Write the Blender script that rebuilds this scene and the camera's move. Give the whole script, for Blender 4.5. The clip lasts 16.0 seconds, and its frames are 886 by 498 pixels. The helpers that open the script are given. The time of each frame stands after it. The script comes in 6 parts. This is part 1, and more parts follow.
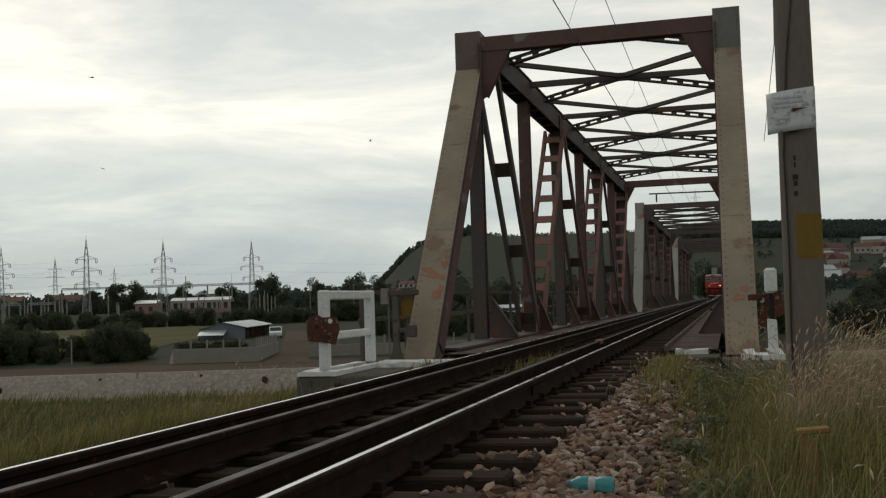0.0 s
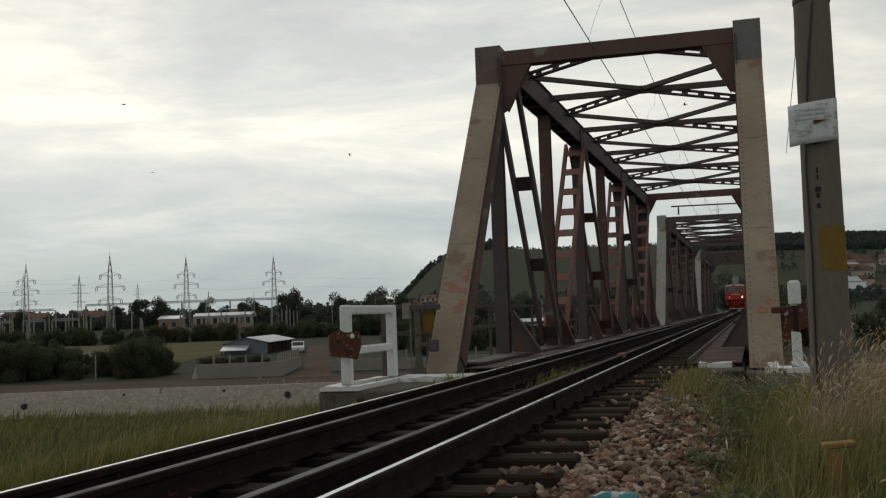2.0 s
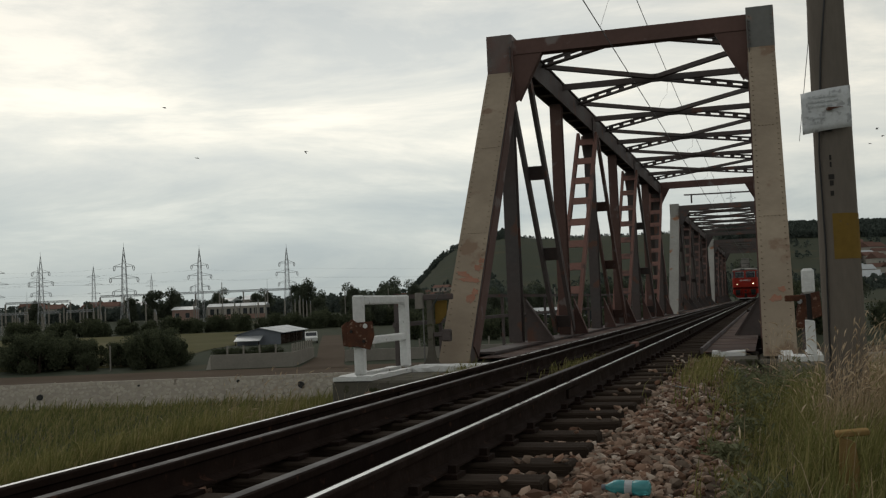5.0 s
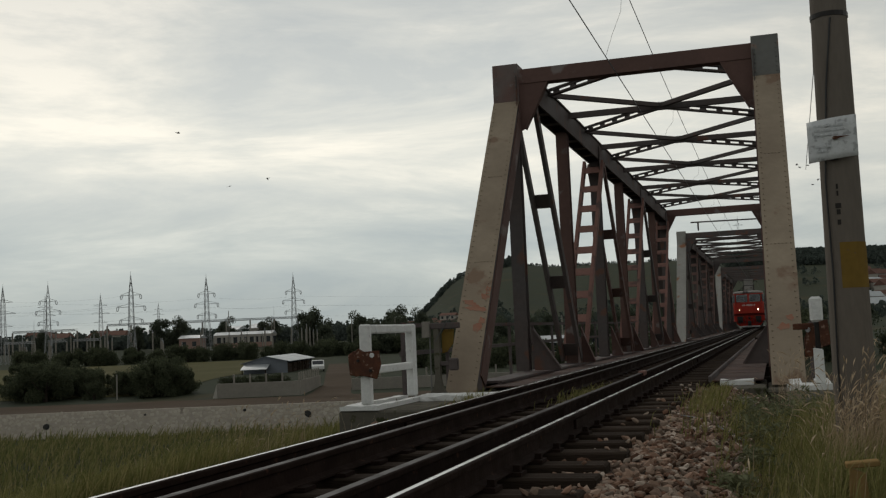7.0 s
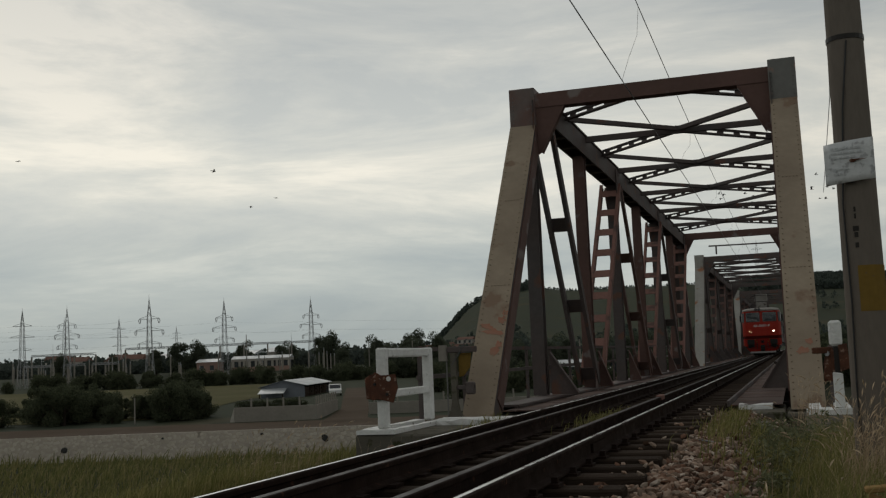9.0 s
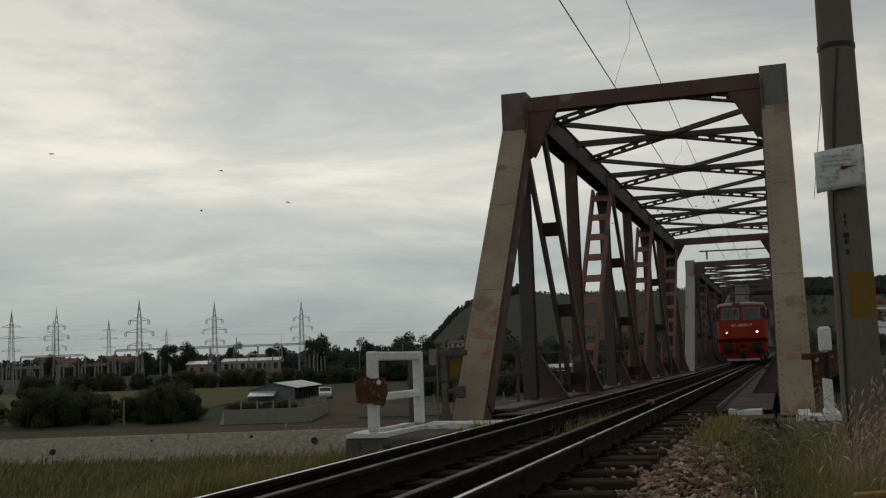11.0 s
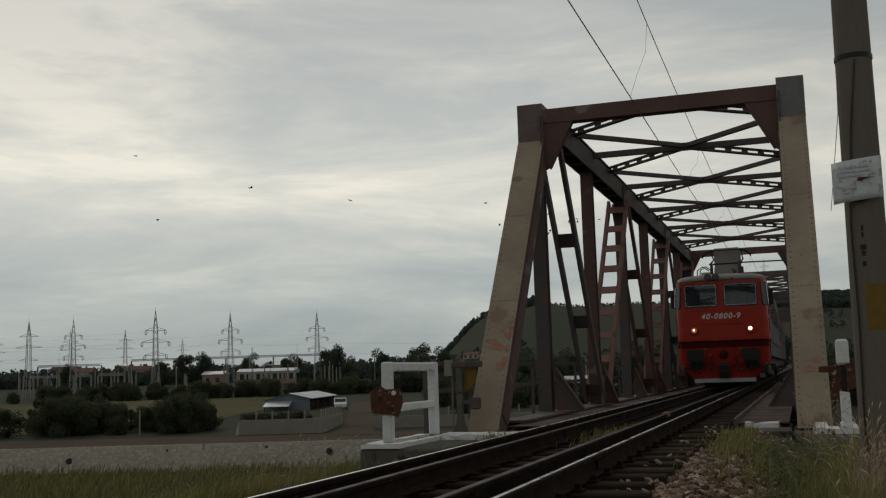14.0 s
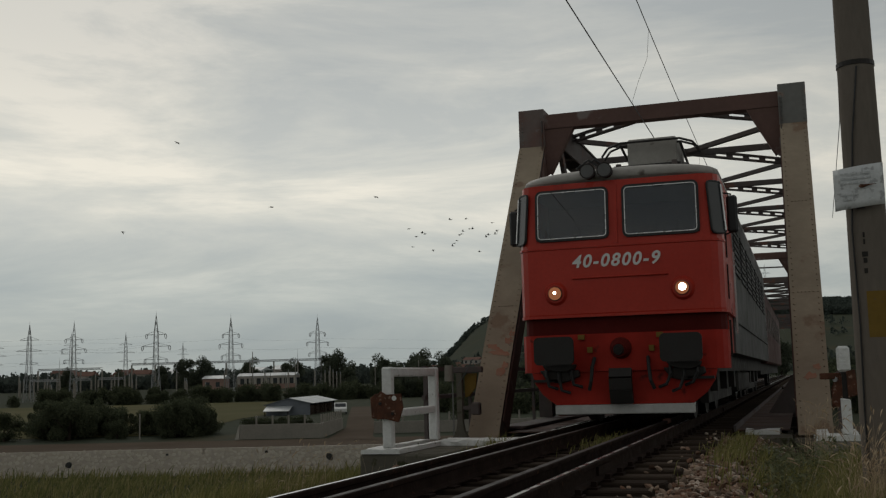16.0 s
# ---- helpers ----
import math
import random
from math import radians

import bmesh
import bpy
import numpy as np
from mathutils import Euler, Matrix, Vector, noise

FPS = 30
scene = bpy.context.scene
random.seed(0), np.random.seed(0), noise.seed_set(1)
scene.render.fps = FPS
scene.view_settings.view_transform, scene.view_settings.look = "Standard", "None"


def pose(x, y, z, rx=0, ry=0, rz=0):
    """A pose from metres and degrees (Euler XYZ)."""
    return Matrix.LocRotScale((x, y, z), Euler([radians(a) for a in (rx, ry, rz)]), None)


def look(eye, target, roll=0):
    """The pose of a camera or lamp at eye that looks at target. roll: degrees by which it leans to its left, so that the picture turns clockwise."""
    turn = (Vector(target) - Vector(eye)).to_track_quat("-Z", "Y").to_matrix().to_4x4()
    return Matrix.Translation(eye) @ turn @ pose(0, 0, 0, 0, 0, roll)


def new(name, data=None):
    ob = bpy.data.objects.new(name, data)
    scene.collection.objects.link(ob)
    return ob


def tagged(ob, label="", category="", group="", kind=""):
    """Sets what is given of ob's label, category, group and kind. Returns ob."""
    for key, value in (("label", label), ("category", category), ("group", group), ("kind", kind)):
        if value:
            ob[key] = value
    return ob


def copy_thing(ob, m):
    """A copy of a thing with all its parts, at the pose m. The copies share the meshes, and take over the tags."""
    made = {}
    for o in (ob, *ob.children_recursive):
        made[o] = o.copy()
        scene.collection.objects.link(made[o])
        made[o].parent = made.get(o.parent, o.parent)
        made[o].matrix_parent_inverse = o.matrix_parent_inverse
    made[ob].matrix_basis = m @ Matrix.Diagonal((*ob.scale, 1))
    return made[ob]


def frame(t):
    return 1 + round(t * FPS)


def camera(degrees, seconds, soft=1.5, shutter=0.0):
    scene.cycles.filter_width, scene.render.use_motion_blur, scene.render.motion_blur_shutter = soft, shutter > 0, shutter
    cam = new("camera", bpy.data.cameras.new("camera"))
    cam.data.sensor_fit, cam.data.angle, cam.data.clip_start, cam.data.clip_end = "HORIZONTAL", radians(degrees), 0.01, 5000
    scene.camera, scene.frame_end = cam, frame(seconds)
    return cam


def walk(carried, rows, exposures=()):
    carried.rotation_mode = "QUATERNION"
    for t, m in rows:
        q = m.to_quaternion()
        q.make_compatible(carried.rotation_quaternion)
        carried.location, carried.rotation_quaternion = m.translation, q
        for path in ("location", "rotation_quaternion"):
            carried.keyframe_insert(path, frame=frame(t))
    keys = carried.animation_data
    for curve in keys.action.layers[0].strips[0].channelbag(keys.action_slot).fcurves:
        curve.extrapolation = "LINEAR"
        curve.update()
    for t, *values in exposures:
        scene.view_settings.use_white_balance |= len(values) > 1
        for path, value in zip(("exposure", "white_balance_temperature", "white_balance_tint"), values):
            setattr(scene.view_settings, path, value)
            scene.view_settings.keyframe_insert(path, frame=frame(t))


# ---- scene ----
# ---------- camera ----------
EYE = Vector((2.432, 0.0, 0.70))
cam = camera(44.85, 16.0, soft=1.25)
AIM = [  # seconds; heading, pitch and lean in degrees; sway of the held camera in metres
    (0, -14.858, 2.783, 1.763, -0.013, 0.011, -0.010), (0.5, -15.089, 3.052, 1.887, -0.013, 0.008, -0.011), (1, -15.331, 3.007, 2.599, -0.009, 0.009, -0.010),
    (1.5, -15.700, 3.160, 2.122, -0.005, 0.004, -0.008), (2, -15.981, 3.565, 2.047, -0.009, 0.004, -0.005), (2.5, -16.148, 3.530, 1.535, -0.004, 0.006, -0.006),
    (3, -15.766, 3.183, 1.799, -0.009, 0.008, -0.010), (3.5, -15.817, 2.873, 1.629, -0.012, 0.005, -0.007), (4, -16.393, 2.854, 1.792, -0.011, 0.003, -0.006),
    (6.5, -16.615, 4.009, 2.567, 0.003, -0.004, 0.004), (7, -16.966, 4.546, 2.420, -0.004, 0.0, 0.009), (7.5, -17.257, 4.907, 2.415, -0.001, -0.002, 0.007),
    (8, -17.422, 5.410, 2.449, -0.003, 0.001, 0.006), (8.5, -17.757, 5.704, 2.415, -0.001, -0.003, 0.005), (9, -17.839, 5.860, 2.363, 0.007, -0.006, 0.002),
    (11.5, -17.306, 6.115, 1.969, 0.005, -0.004, 0.007), (12, -17.549, 6.268, 1.865, 0.004, -0.001, 0.005), (12.5, -17.758, 6.446, 2.054, 0.004, -0.003, 0.005),
    (13, -17.889, 6.588, 2.053, 0.008, -0.005, 0.007), (13.5, -18.019, 6.627, 1.831, 0.010, -0.006, 0.002), (14, -18.179, 6.652, 1.744, 0.010, -0.007, 0.0),
    (14.5, -18.187, 6.655, 2.101, 0.013, -0.008, 0.005), (15, -18.001, 6.787, 2.356, 0.012, -0.006, 0.0), (15.5, -17.955, 6.809, 2.009, 0.011, -0.002, 0.004),
    (16, -18.221, 6.930, 1.508, 0.007, -0.002, 0.002)]


def aim(az, up, lean, sway):
    a, p = radians(az), radians(up)
    way = Vector((math.sin(a) * math.cos(p), math.cos(a) * math.cos(p), math.sin(p)))
    eye = EYE + Vector(sway)
    return look(eye, eye + way, -lean)


walk(cam, [(t, aim(a, p, r, sway)) for t, a, p, r, *sway in AIM],
     [(0, 0.19), (1, 0.15), (2.5, 0.13), (4, 0.11), (6.5, 0.03), (7.5, -0.09), (9, -0.2), (11.5, -0.27), (14, -0.28), (16, -0.3)])

# ---------- sky and sun ----------
world = bpy.data.worlds.new("overcast_sky")
scene.world = world
world.use_nodes = True
wn, wl = world.node_tree.nodes, world.node_tree.links
wn.clear()
w_out, w_bg = wn.new("ShaderNodeOutputWorld"), wn.new("ShaderNodeBackground")
sky = wn.new("ShaderNodeTexSky")
sky.sky_type, sky.sun_disc = "NISHITA", False
sky.sun_elevation, sky.sun_rotation = radians(38), radians(-40)
sky_scale = wn.new("ShaderNodeMix")
sky_scale.data_type, sky_scale.blend_type = "RGBA", "MULTIPLY"
sky_scale.inputs[0].default_value = 1.0
sky_scale.inputs[7].default_value = (0.07, 0.07, 0.07, 1)
wl.new(sky.outputs[0], sky_scale.inputs[6])
coords = wn.new("ShaderNodeTexCoord")
stretch = wn.new("ShaderNodeMapping")
stretch.inputs["Rotation"].default_value = (0.0, 0.05, 0.3)
stretch.inputs["Scale"].default_value = (1.5, 1.5, 7.2)
wl.new(coords.outputs["Generated"], stretch.inputs["Vector"])
billow = wn.new("ShaderNodeTexNoise")
billow.inputs["Scale"].default_value, billow.inputs["Detail"].default_value = 1.9, 7.0
billow.inputs["Roughness"].default_value, billow.inputs["Distortion"].default_value = 0.62, 0.4
wl.new(stretch.outputs[0], billow.inputs["Vector"])
cloud = wn.new("ShaderNodeValToRGB")
cloud.color_ramp.elements[0].position, cloud.color_ramp.elements[0].color = 0.36, (0.56, 0.585, 0.578, 1)
cloud.color_ramp.elements[1].position, cloud.color_ramp.elements[1].color = 0.64, (0.90, 0.865, 0.78, 1)
mid = cloud.color_ramp.elements.new(0.5)
mid.color = (0.685, 0.69, 0.65, 1)
wl.new(billow.outputs[0], cloud.inputs[0])
w_mix = wn.new("ShaderNodeMix")
w_mix.data_type = "RGBA"
w_mix.inputs[0].default_value = 0.92
wl.new(sky_scale.outputs[2], w_mix.inputs[6])
wl.new(cloud.outputs[0], w_mix.inputs[7])
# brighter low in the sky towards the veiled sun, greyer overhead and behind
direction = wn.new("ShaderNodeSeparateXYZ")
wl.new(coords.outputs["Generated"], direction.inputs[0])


def fade(sock, lo, hi, a, b):
    x = wn.new("ShaderNodeMapRange")
    x.interpolation_type = "SMOOTHSTEP"
    for k, v in ((1, lo), (2, hi), (3, a), (4, b)):
        x.inputs[k].default_value = v
    wl.new(sock, x.inputs[0])
    return x.outputs[0]


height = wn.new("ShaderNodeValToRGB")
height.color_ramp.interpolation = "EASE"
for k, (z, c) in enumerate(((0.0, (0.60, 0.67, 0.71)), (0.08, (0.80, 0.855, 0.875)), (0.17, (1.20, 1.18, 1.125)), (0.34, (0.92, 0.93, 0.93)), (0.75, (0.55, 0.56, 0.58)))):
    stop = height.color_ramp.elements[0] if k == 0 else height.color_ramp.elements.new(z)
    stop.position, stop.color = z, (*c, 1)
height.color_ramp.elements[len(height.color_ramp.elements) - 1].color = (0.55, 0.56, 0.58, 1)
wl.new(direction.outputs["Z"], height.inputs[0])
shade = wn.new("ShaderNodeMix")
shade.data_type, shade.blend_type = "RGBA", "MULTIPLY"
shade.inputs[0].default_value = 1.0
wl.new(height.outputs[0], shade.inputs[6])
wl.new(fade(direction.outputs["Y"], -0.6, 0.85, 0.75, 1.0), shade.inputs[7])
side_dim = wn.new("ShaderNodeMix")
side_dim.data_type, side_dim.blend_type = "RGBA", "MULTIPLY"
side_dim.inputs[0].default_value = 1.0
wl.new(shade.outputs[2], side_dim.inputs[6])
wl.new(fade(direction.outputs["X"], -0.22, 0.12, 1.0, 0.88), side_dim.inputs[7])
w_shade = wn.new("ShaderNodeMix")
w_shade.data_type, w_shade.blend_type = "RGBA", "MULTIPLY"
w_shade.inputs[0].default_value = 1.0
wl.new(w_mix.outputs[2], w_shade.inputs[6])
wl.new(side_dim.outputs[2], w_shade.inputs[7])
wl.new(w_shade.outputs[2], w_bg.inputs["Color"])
w_bg.inputs["Strength"].default_value = 1.0
wl.new(w_bg.outputs[0], w_out.inputs["Surface"])
sun_data = bpy.data.lights.new("sun", "SUN")
sun_data.energy, sun_data.angle, sun_data.color = 0.5, radians(30), (1.0, 0.95, 0.88)
sun = new("sun", sun_data)
sun.matrix_world = look((-60, 70, 80), (0, 0, 0))


# ---------- materials ----------
def mat(name, base, second=None, rough=0.7, metal=0.0, grain=30.0, patch=2.0, amount=0.5, bump=0.2, third=None, edge=0.62,
        vary=0.12, stretch=(1, 1, 1), glow=None):
    """Colour in two scales: fine grain and broad patches, with a third colour (rust, dirt, moss) in worn spots."""
    m = bpy.data.materials.new(name)
    m.use_nodes = True
    n, l = m.node_tree.nodes, m.node_tree.links
    b = n["Principled BSDF"]
    b.inputs["Roughness"].default_value, b.inputs["Metallic"].default_value = rough, metal
    b.inputs["Specular IOR Level"].default_value = 0.03 if rough > 0.83 else 0.15 if rough > 0.65 else 0.4
    second = second or tuple(c * 0.7 for c in base)
    tc, mp = n.new("ShaderNodeTexCoord"), n.new("ShaderNodeMapping")
    mp.inputs["Scale"].default_value = stretch
    l.new(tc.outputs["Object"], mp.inputs["Vector"])

    def noise_node(scale, detail):
        x = n.new("ShaderNodeTexNoise")
        x.inputs["Scale"].default_value, x.inputs["Detail"].default_value = scale, detail
        l.new(mp.outputs[0], x.inputs["Vector"])
        return x

    def mix(fac, a, c, kind="MIX"):
        x = n.new("ShaderNodeMix")
        x.data_type, x.blend_type = "RGBA", kind
        for k, v in ((0, fac), (6, a), (7, c)):
            if isinstance(v, bpy.types.NodeSocket):
                l.new(v, x.inputs[k])
            else:
                x.inputs[k].default_value = v if k == 0 else (*v, 1)
        return x.outputs[2]

    def ramp(sock, lo, hi, top=1.0):
        x = n.new("ShaderNodeMapRange")
        for k, v in ((1, lo), (2, hi), (3, 0.0), (4, top)):
            x.inputs[k].default_value = v
        l.new(sock, x.inputs[0])
        return x.outputs[0]

    fine, broad = noise_node(grain, 4), noise_node(patch, 5)
    col = mix(ramp(broad.outputs[0], 0.35, 0.65, amount), base, second)
    col = mix(ramp(fine.outputs[0], 0.3, 0.75, 0.35), col, tuple(c * 0.6 for c in base))
    if third:
        spots = noise_node(patch * 2.3, 8)
        col = mix(ramp(spots.outputs[0], edge, edge + 0.07), col, third)
    if vary:
        info = n.new("ShaderNodeObjectInfo")
        col = mix(vary, col, ramp_colour(n, l, info.outputs["Random"]), "MULTIPLY")
    l.new(col, b.inputs["Base Color"])
    if bump:
        bp = n.new("ShaderNodeBump")
        bp.inputs["Strength"].default_value, bp.inputs["Distance"].default_value = bump, 0.02
        l.new(fine.outputs[0], bp.inputs["Height"])
        l.new(bp.outputs[0], b.inputs["Normal"])
    rr = n.new("ShaderNodeMapRange")
    for k, v in ((1, 0.3), (2, 0.7), (3, max(rough - 0.12, 0.05)), (4, min(rough + 0.12, 1.0))):
        rr.inputs[k].default_value = v
    l.new(broad.outputs[0], rr.inputs[0])
    l.new(rr.outputs[0], b.inputs["Roughness"])
    if glow:
        b.inputs["Emission Color"].default_value = (*glow[:3], 1)
        b.inputs["Emission Strength"].default_value = glow[3]
    return m


def ramp_colour(n, l, sock):
    x = n.new("ShaderNodeValToRGB")
    x.color_ramp.elements[0].color = (0.15, 0.15, 0.15, 1)
    x.color_ramp.elements[1].color = (1, 1, 1, 1)
    l.new(sock, x.inputs[0])
    return x.outputs[0]


def leaf_mat(name, *shades, thin=0.0, each=False):
    """Leaves, blades and stones: each piece takes its own shade; thin ones let some light through."""
    m = bpy.data.materials.new(name)
    m.use_nodes = True
    n, l = m.node_tree.nodes, m.node_tree.links
    b = n["Principled BSDF"]
    b.inputs["Roughness"].default_value = 0.8
    b.inputs["Specular IOR Level"].default_value = 0.05
    geo = n.new("ShaderNodeNewGeometry")
    x = n.new("ShaderNodeValToRGB")
    x.color_ramp.elements[0].color, x.color_ramp.elements[1].color = (*shades[0], 1), (*shades[-1], 1)
    for k, c in enumerate(shades[1:-1], 1):
        x.color_ramp.elements.new(k / (len(shades) - 1)).color = (*c, 1)
    l.new(n.new("ShaderNodeObjectInfo").outputs["Random"] if each else geo.outputs["Random Per Island"], x.inputs[0])
    l.new(x.outputs[0], b.inputs["Base Color"])
    if thin:
        lit, both = n.new("ShaderNodeBsdfTranslucent"), n.new("ShaderNodeMixShader")
        both.inputs[0].default_value = thin
        l.new(x.outputs[0], lit.inputs[0])
        l.new(b.outputs[0], both.inputs[1])
        l.new(lit.outputs[0], both.inputs[2])
        l.new(both.outputs[0], n["Material Output"].inputs["Surface"])
    return m


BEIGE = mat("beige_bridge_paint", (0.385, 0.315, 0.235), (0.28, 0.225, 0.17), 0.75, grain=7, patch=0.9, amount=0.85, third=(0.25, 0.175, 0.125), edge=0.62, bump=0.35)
BROWN = mat("rusty_brown_paint", (0.15, 0.088, 0.075), (0.105, 0.072, 0.065), 0.72, grain=12, patch=0.9, third=(0.21, 0.175, 0.165), edge=0.60)
HEADRED = mat("blotched_grey_red_paint", (0.19, 0.165, 0.155), (0.20, 0.11, 0.095), 0.75, grain=10, patch=2.2, amount=0.9, third=(0.24, 0.22, 0.21), edge=0.6)
REDDISH = mat("faded_red_lead_paint", (0.27, 0.145, 0.12), (0.185, 0.10, 0.085), 0.75, grain=12, patch=0.9, third=(0.13, 0.085, 0.075), edge=0.58)
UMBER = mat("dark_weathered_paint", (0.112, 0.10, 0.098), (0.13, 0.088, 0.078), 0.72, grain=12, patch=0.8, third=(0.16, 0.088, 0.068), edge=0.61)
GREYP = mat("grey_bridge_paint", (0.20, 0.20, 0.19), (0.15, 0.145, 0.135), 0.7, grain=10, patch=1.3, third=(0.26, 0.19, 0.16), edge=0.6)
PALE = mat("pale_bridge_paint", (0.42, 0.41, 0.38), (0.30, 0.29, 0.27), 0.7, grain=8, patch=0.7, third=(0.34, 0.17, 0.10), edge=0.585)
MARK = mat("faded_red_paint", (0.36, 0.16, 0.105), (0.37, 0.25, 0.185), 0.8, grain=8, patch=4, amount=0.8)
STEEL = mat("worn_rail_steel", (0.62, 0.62, 0.62), (0.5, 0.5, 0.5), 0.28, 1.0, grain=40, patch=3, bump=0.03, vary=0)
RUST = mat("rail_rust", (0.024, 0.0145, 0.0115), (0.014, 0.0095, 0.008), 0.8, grain=30, patch=4, third=(0.06, 0.03, 0.02), edge=0.64, vary=0)
DULL = mat("dull_guard_rail_steel", (0.038, 0.031, 0.030), (0.024, 0.020, 0.019), 0.6, 0.1, grain=30, patch=3, bump=0.1, vary=0)
TIMBER = mat("weathered_sleeper_timber", (0.07, 0.052, 0.04), (0.036, 0.028, 0.022), 0.85, grain=10, patch=2, bump=0.7, stretch=(1, 9, 9), vary=0.5)
STONE = leaf_mat("ballast_stone", (0.06, 0.040, 0.029), (0.18, 0.098, 0.066), (0.15, 0.12, 0.095), (0.28, 0.17, 0.118), (0.24, 0.195, 0.155), (0.33, 0.225, 0.165), (0.48, 0.41, 0.345))
LOOSE = leaf_mat("loose_ballast_stone", (0.06, 0.040, 0.029), (0.18, 0.098, 0.066), (0.15, 0.12, 0.095), (0.28, 0.17, 0.118), (0.24, 0.195, 0.155), (0.33, 0.225, 0.165), (0.48, 0.41, 0.345), each=True)
REVET = leaf_mat("revetment_stone", (0.36, 0.325, 0.27), (0.47, 0.43, 0.365))
EARTH = mat("ballast_bed", (0.09, 0.066, 0.05), (0.06, 0.045, 0.035), 0.95, grain=18, patch=3, bump=1.0, vary=0)
PALECON = mat("pale_yard_concrete", (0.30, 0.28, 0.245), (0.23, 0.215, 0.19), 0.9, grain=6, patch=0.8, bump=0.3)
CONCRETE = mat("weathered_concrete", (0.29, 0.27, 0.24), (0.19, 0.178, 0.158), 0.9, grain=14, patch=1.6, third=(0.12, 0.112, 0.095), edge=0.6, bump=0.5)
MOSSY = mat("mossy_dark_concrete", (0.15, 0.138, 0.115), (0.09, 0.085, 0.068), 0.92, grain=14, patch=2.2, third=(0.06, 0.062, 0.035), edge=0.57, bump=0.8)
POLECON = mat("pole_concrete", (0.175, 0.152, 0.13), (0.13, 0.115, 0.10), 0.9, grain=30, patch=1.4, stretch=(1, 1, 0.3), bump=0.3)
WHITE = mat("flaking_white_paint", (0.80, 0.81, 0.80), (0.68, 0.68, 0.66), 0.75, grain=22, patch=4, third=(0.26, 0.235, 0.21), edge=0.64, bump=0.6)
RUSTPLATE = mat("rusted_plate", (0.14, 0.062, 0.04), (0.075, 0.042, 0.032), 0.85, grain=26, patch=7, amount=0.9, third=(0.27, 0.18, 0.14), edge=0.60, bump=0.6)
WALLSTONE = mat("rubble_revetment", (0.41, 0.37, 0.32), (0.31, 0.28, 0.24), 0.95, grain=2.6, patch=0.4, third=(0.2, 0.175, 0.145), edge=0.64, bump=1.0, vary=0)
DIRT = mat("dirt_road", (0.10, 0.075, 0.054), (0.072, 0.056, 0.042), 0.95, grain=2.5, patch=0.15, bump=0.4, vary=0)
RED = mat("red_locomotive_paint", (0.46, 0.037, 0.021), (0.38, 0.032, 0.02), 0.36, grain=20, patch=1.2, amount=0.6, bump=0.03, third=(0.28, 0.024, 0.017), edge=0.66, vary=0)
# duller lower-front red: dirt, with the beam's shade mixed into the colour
MIDRED = mat("dusty_shaded_red_paint", (0.38, 0.026, 0.016), (0.24, 0.018, 0.012), 0.55, grain=14, patch=1.7, amount=0.9, bump=0.04, third=(0.09, 0.013, 0.010), edge=0.62, vary=0)
# recess red, darkened in the colour for shade below the cab overhang
SHADERED = mat("shaded_red_paint", (0.09, 0.008, 0.006), (0.05, 0.007, 0.005), 0.75, grain=20, patch=2, bump=0.05, vary=0)
DEEPRED = mat("soiled_red_paint", (0.12, 0.012, 0.009), (0.07, 0.010, 0.008), 0.7, grain=20, patch=2, bump=0.05, vary=0)
SIDE = mat("grey_locomotive_side", (0.125, 0.125, 0.125), (0.08, 0.08, 0.082), 0.6, grain=14, patch=1.5, third=(0.04, 0.036, 0.032), edge=0.6, vary=0)
ROOF = mat("sooty_roof_paint", (0.36, 0.345, 0.32), (0.21, 0.19, 0.17), 0.65, grain=12, patch=1.5, third=(0.10, 0.085, 0.075), edge=0.6, vary=0)
COACH = mat("dark_red_coach_paint", (0.10, 0.035, 0.03), (0.08, 0.045, 0.04), 0.6, grain=14, patch=0.8, vary=0)
BLACK = mat("black_rubber", (0.016, 0.016, 0.017), (0.03, 0.028, 0.027), 0.6, grain=30, patch=4, vary=0)
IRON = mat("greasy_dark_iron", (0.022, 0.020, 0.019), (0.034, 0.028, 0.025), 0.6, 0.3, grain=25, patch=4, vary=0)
CHROME = mat("bright_trim_metal", (0.55, 0.55, 0.55), (0.4, 0.4, 0.4), 0.3, 0.9, grain=30, patch=4, bump=0.02, vary=0)
GREYBAR = mat("light_grey_paint", (0.50, 0.50, 0.49), (0.36, 0.36, 0.35), 0.6, grain=20, patch=4, vary=0)
LETTER = mat("white_lettering", (0.75, 0.74, 0.72), (0.62, 0.6, 0.58), 0.6, grain=30, patch=6, bump=0, vary=0)
YELLOW = mat("faded_yellow_paint", (0.21, 0.135, 0.035), (0.15, 0.10, 0.038), 0.85, grain=20, patch=5, third=(0.13, 0.10, 0.07), edge=0.68)
ORANGE = mat("ochre_board", (0.30, 0.195, 0.08), (0.22, 0.145, 0.065), 0.85, grain=14, patch=4)
SIGN = mat("chipped_white_enamel", (0.66, 0.68, 0.69), (0.50, 0.52, 0.53), 0.5, grain=45, patch=9, third=(0.36, 0.37, 0.38), edge=0.57, bump=0.15)
FADED = mat("faded_grey_print", (0.46, 0.48, 0.50), (0.64, 0.66, 0.67), 0.7, grain=60, patch=30, amount=1.0)
INK = mat("black_stencil_paint", (0.03, 0.028, 0.026), (0.06, 0.055, 0.05), 0.8)
GALV = mat("galvanised_lattice_steel", (0.36, 0.37, 0.375), (0.28, 0.29, 0.295), 0.6, 0.2, grain=2, patch=0.2, bump=0)
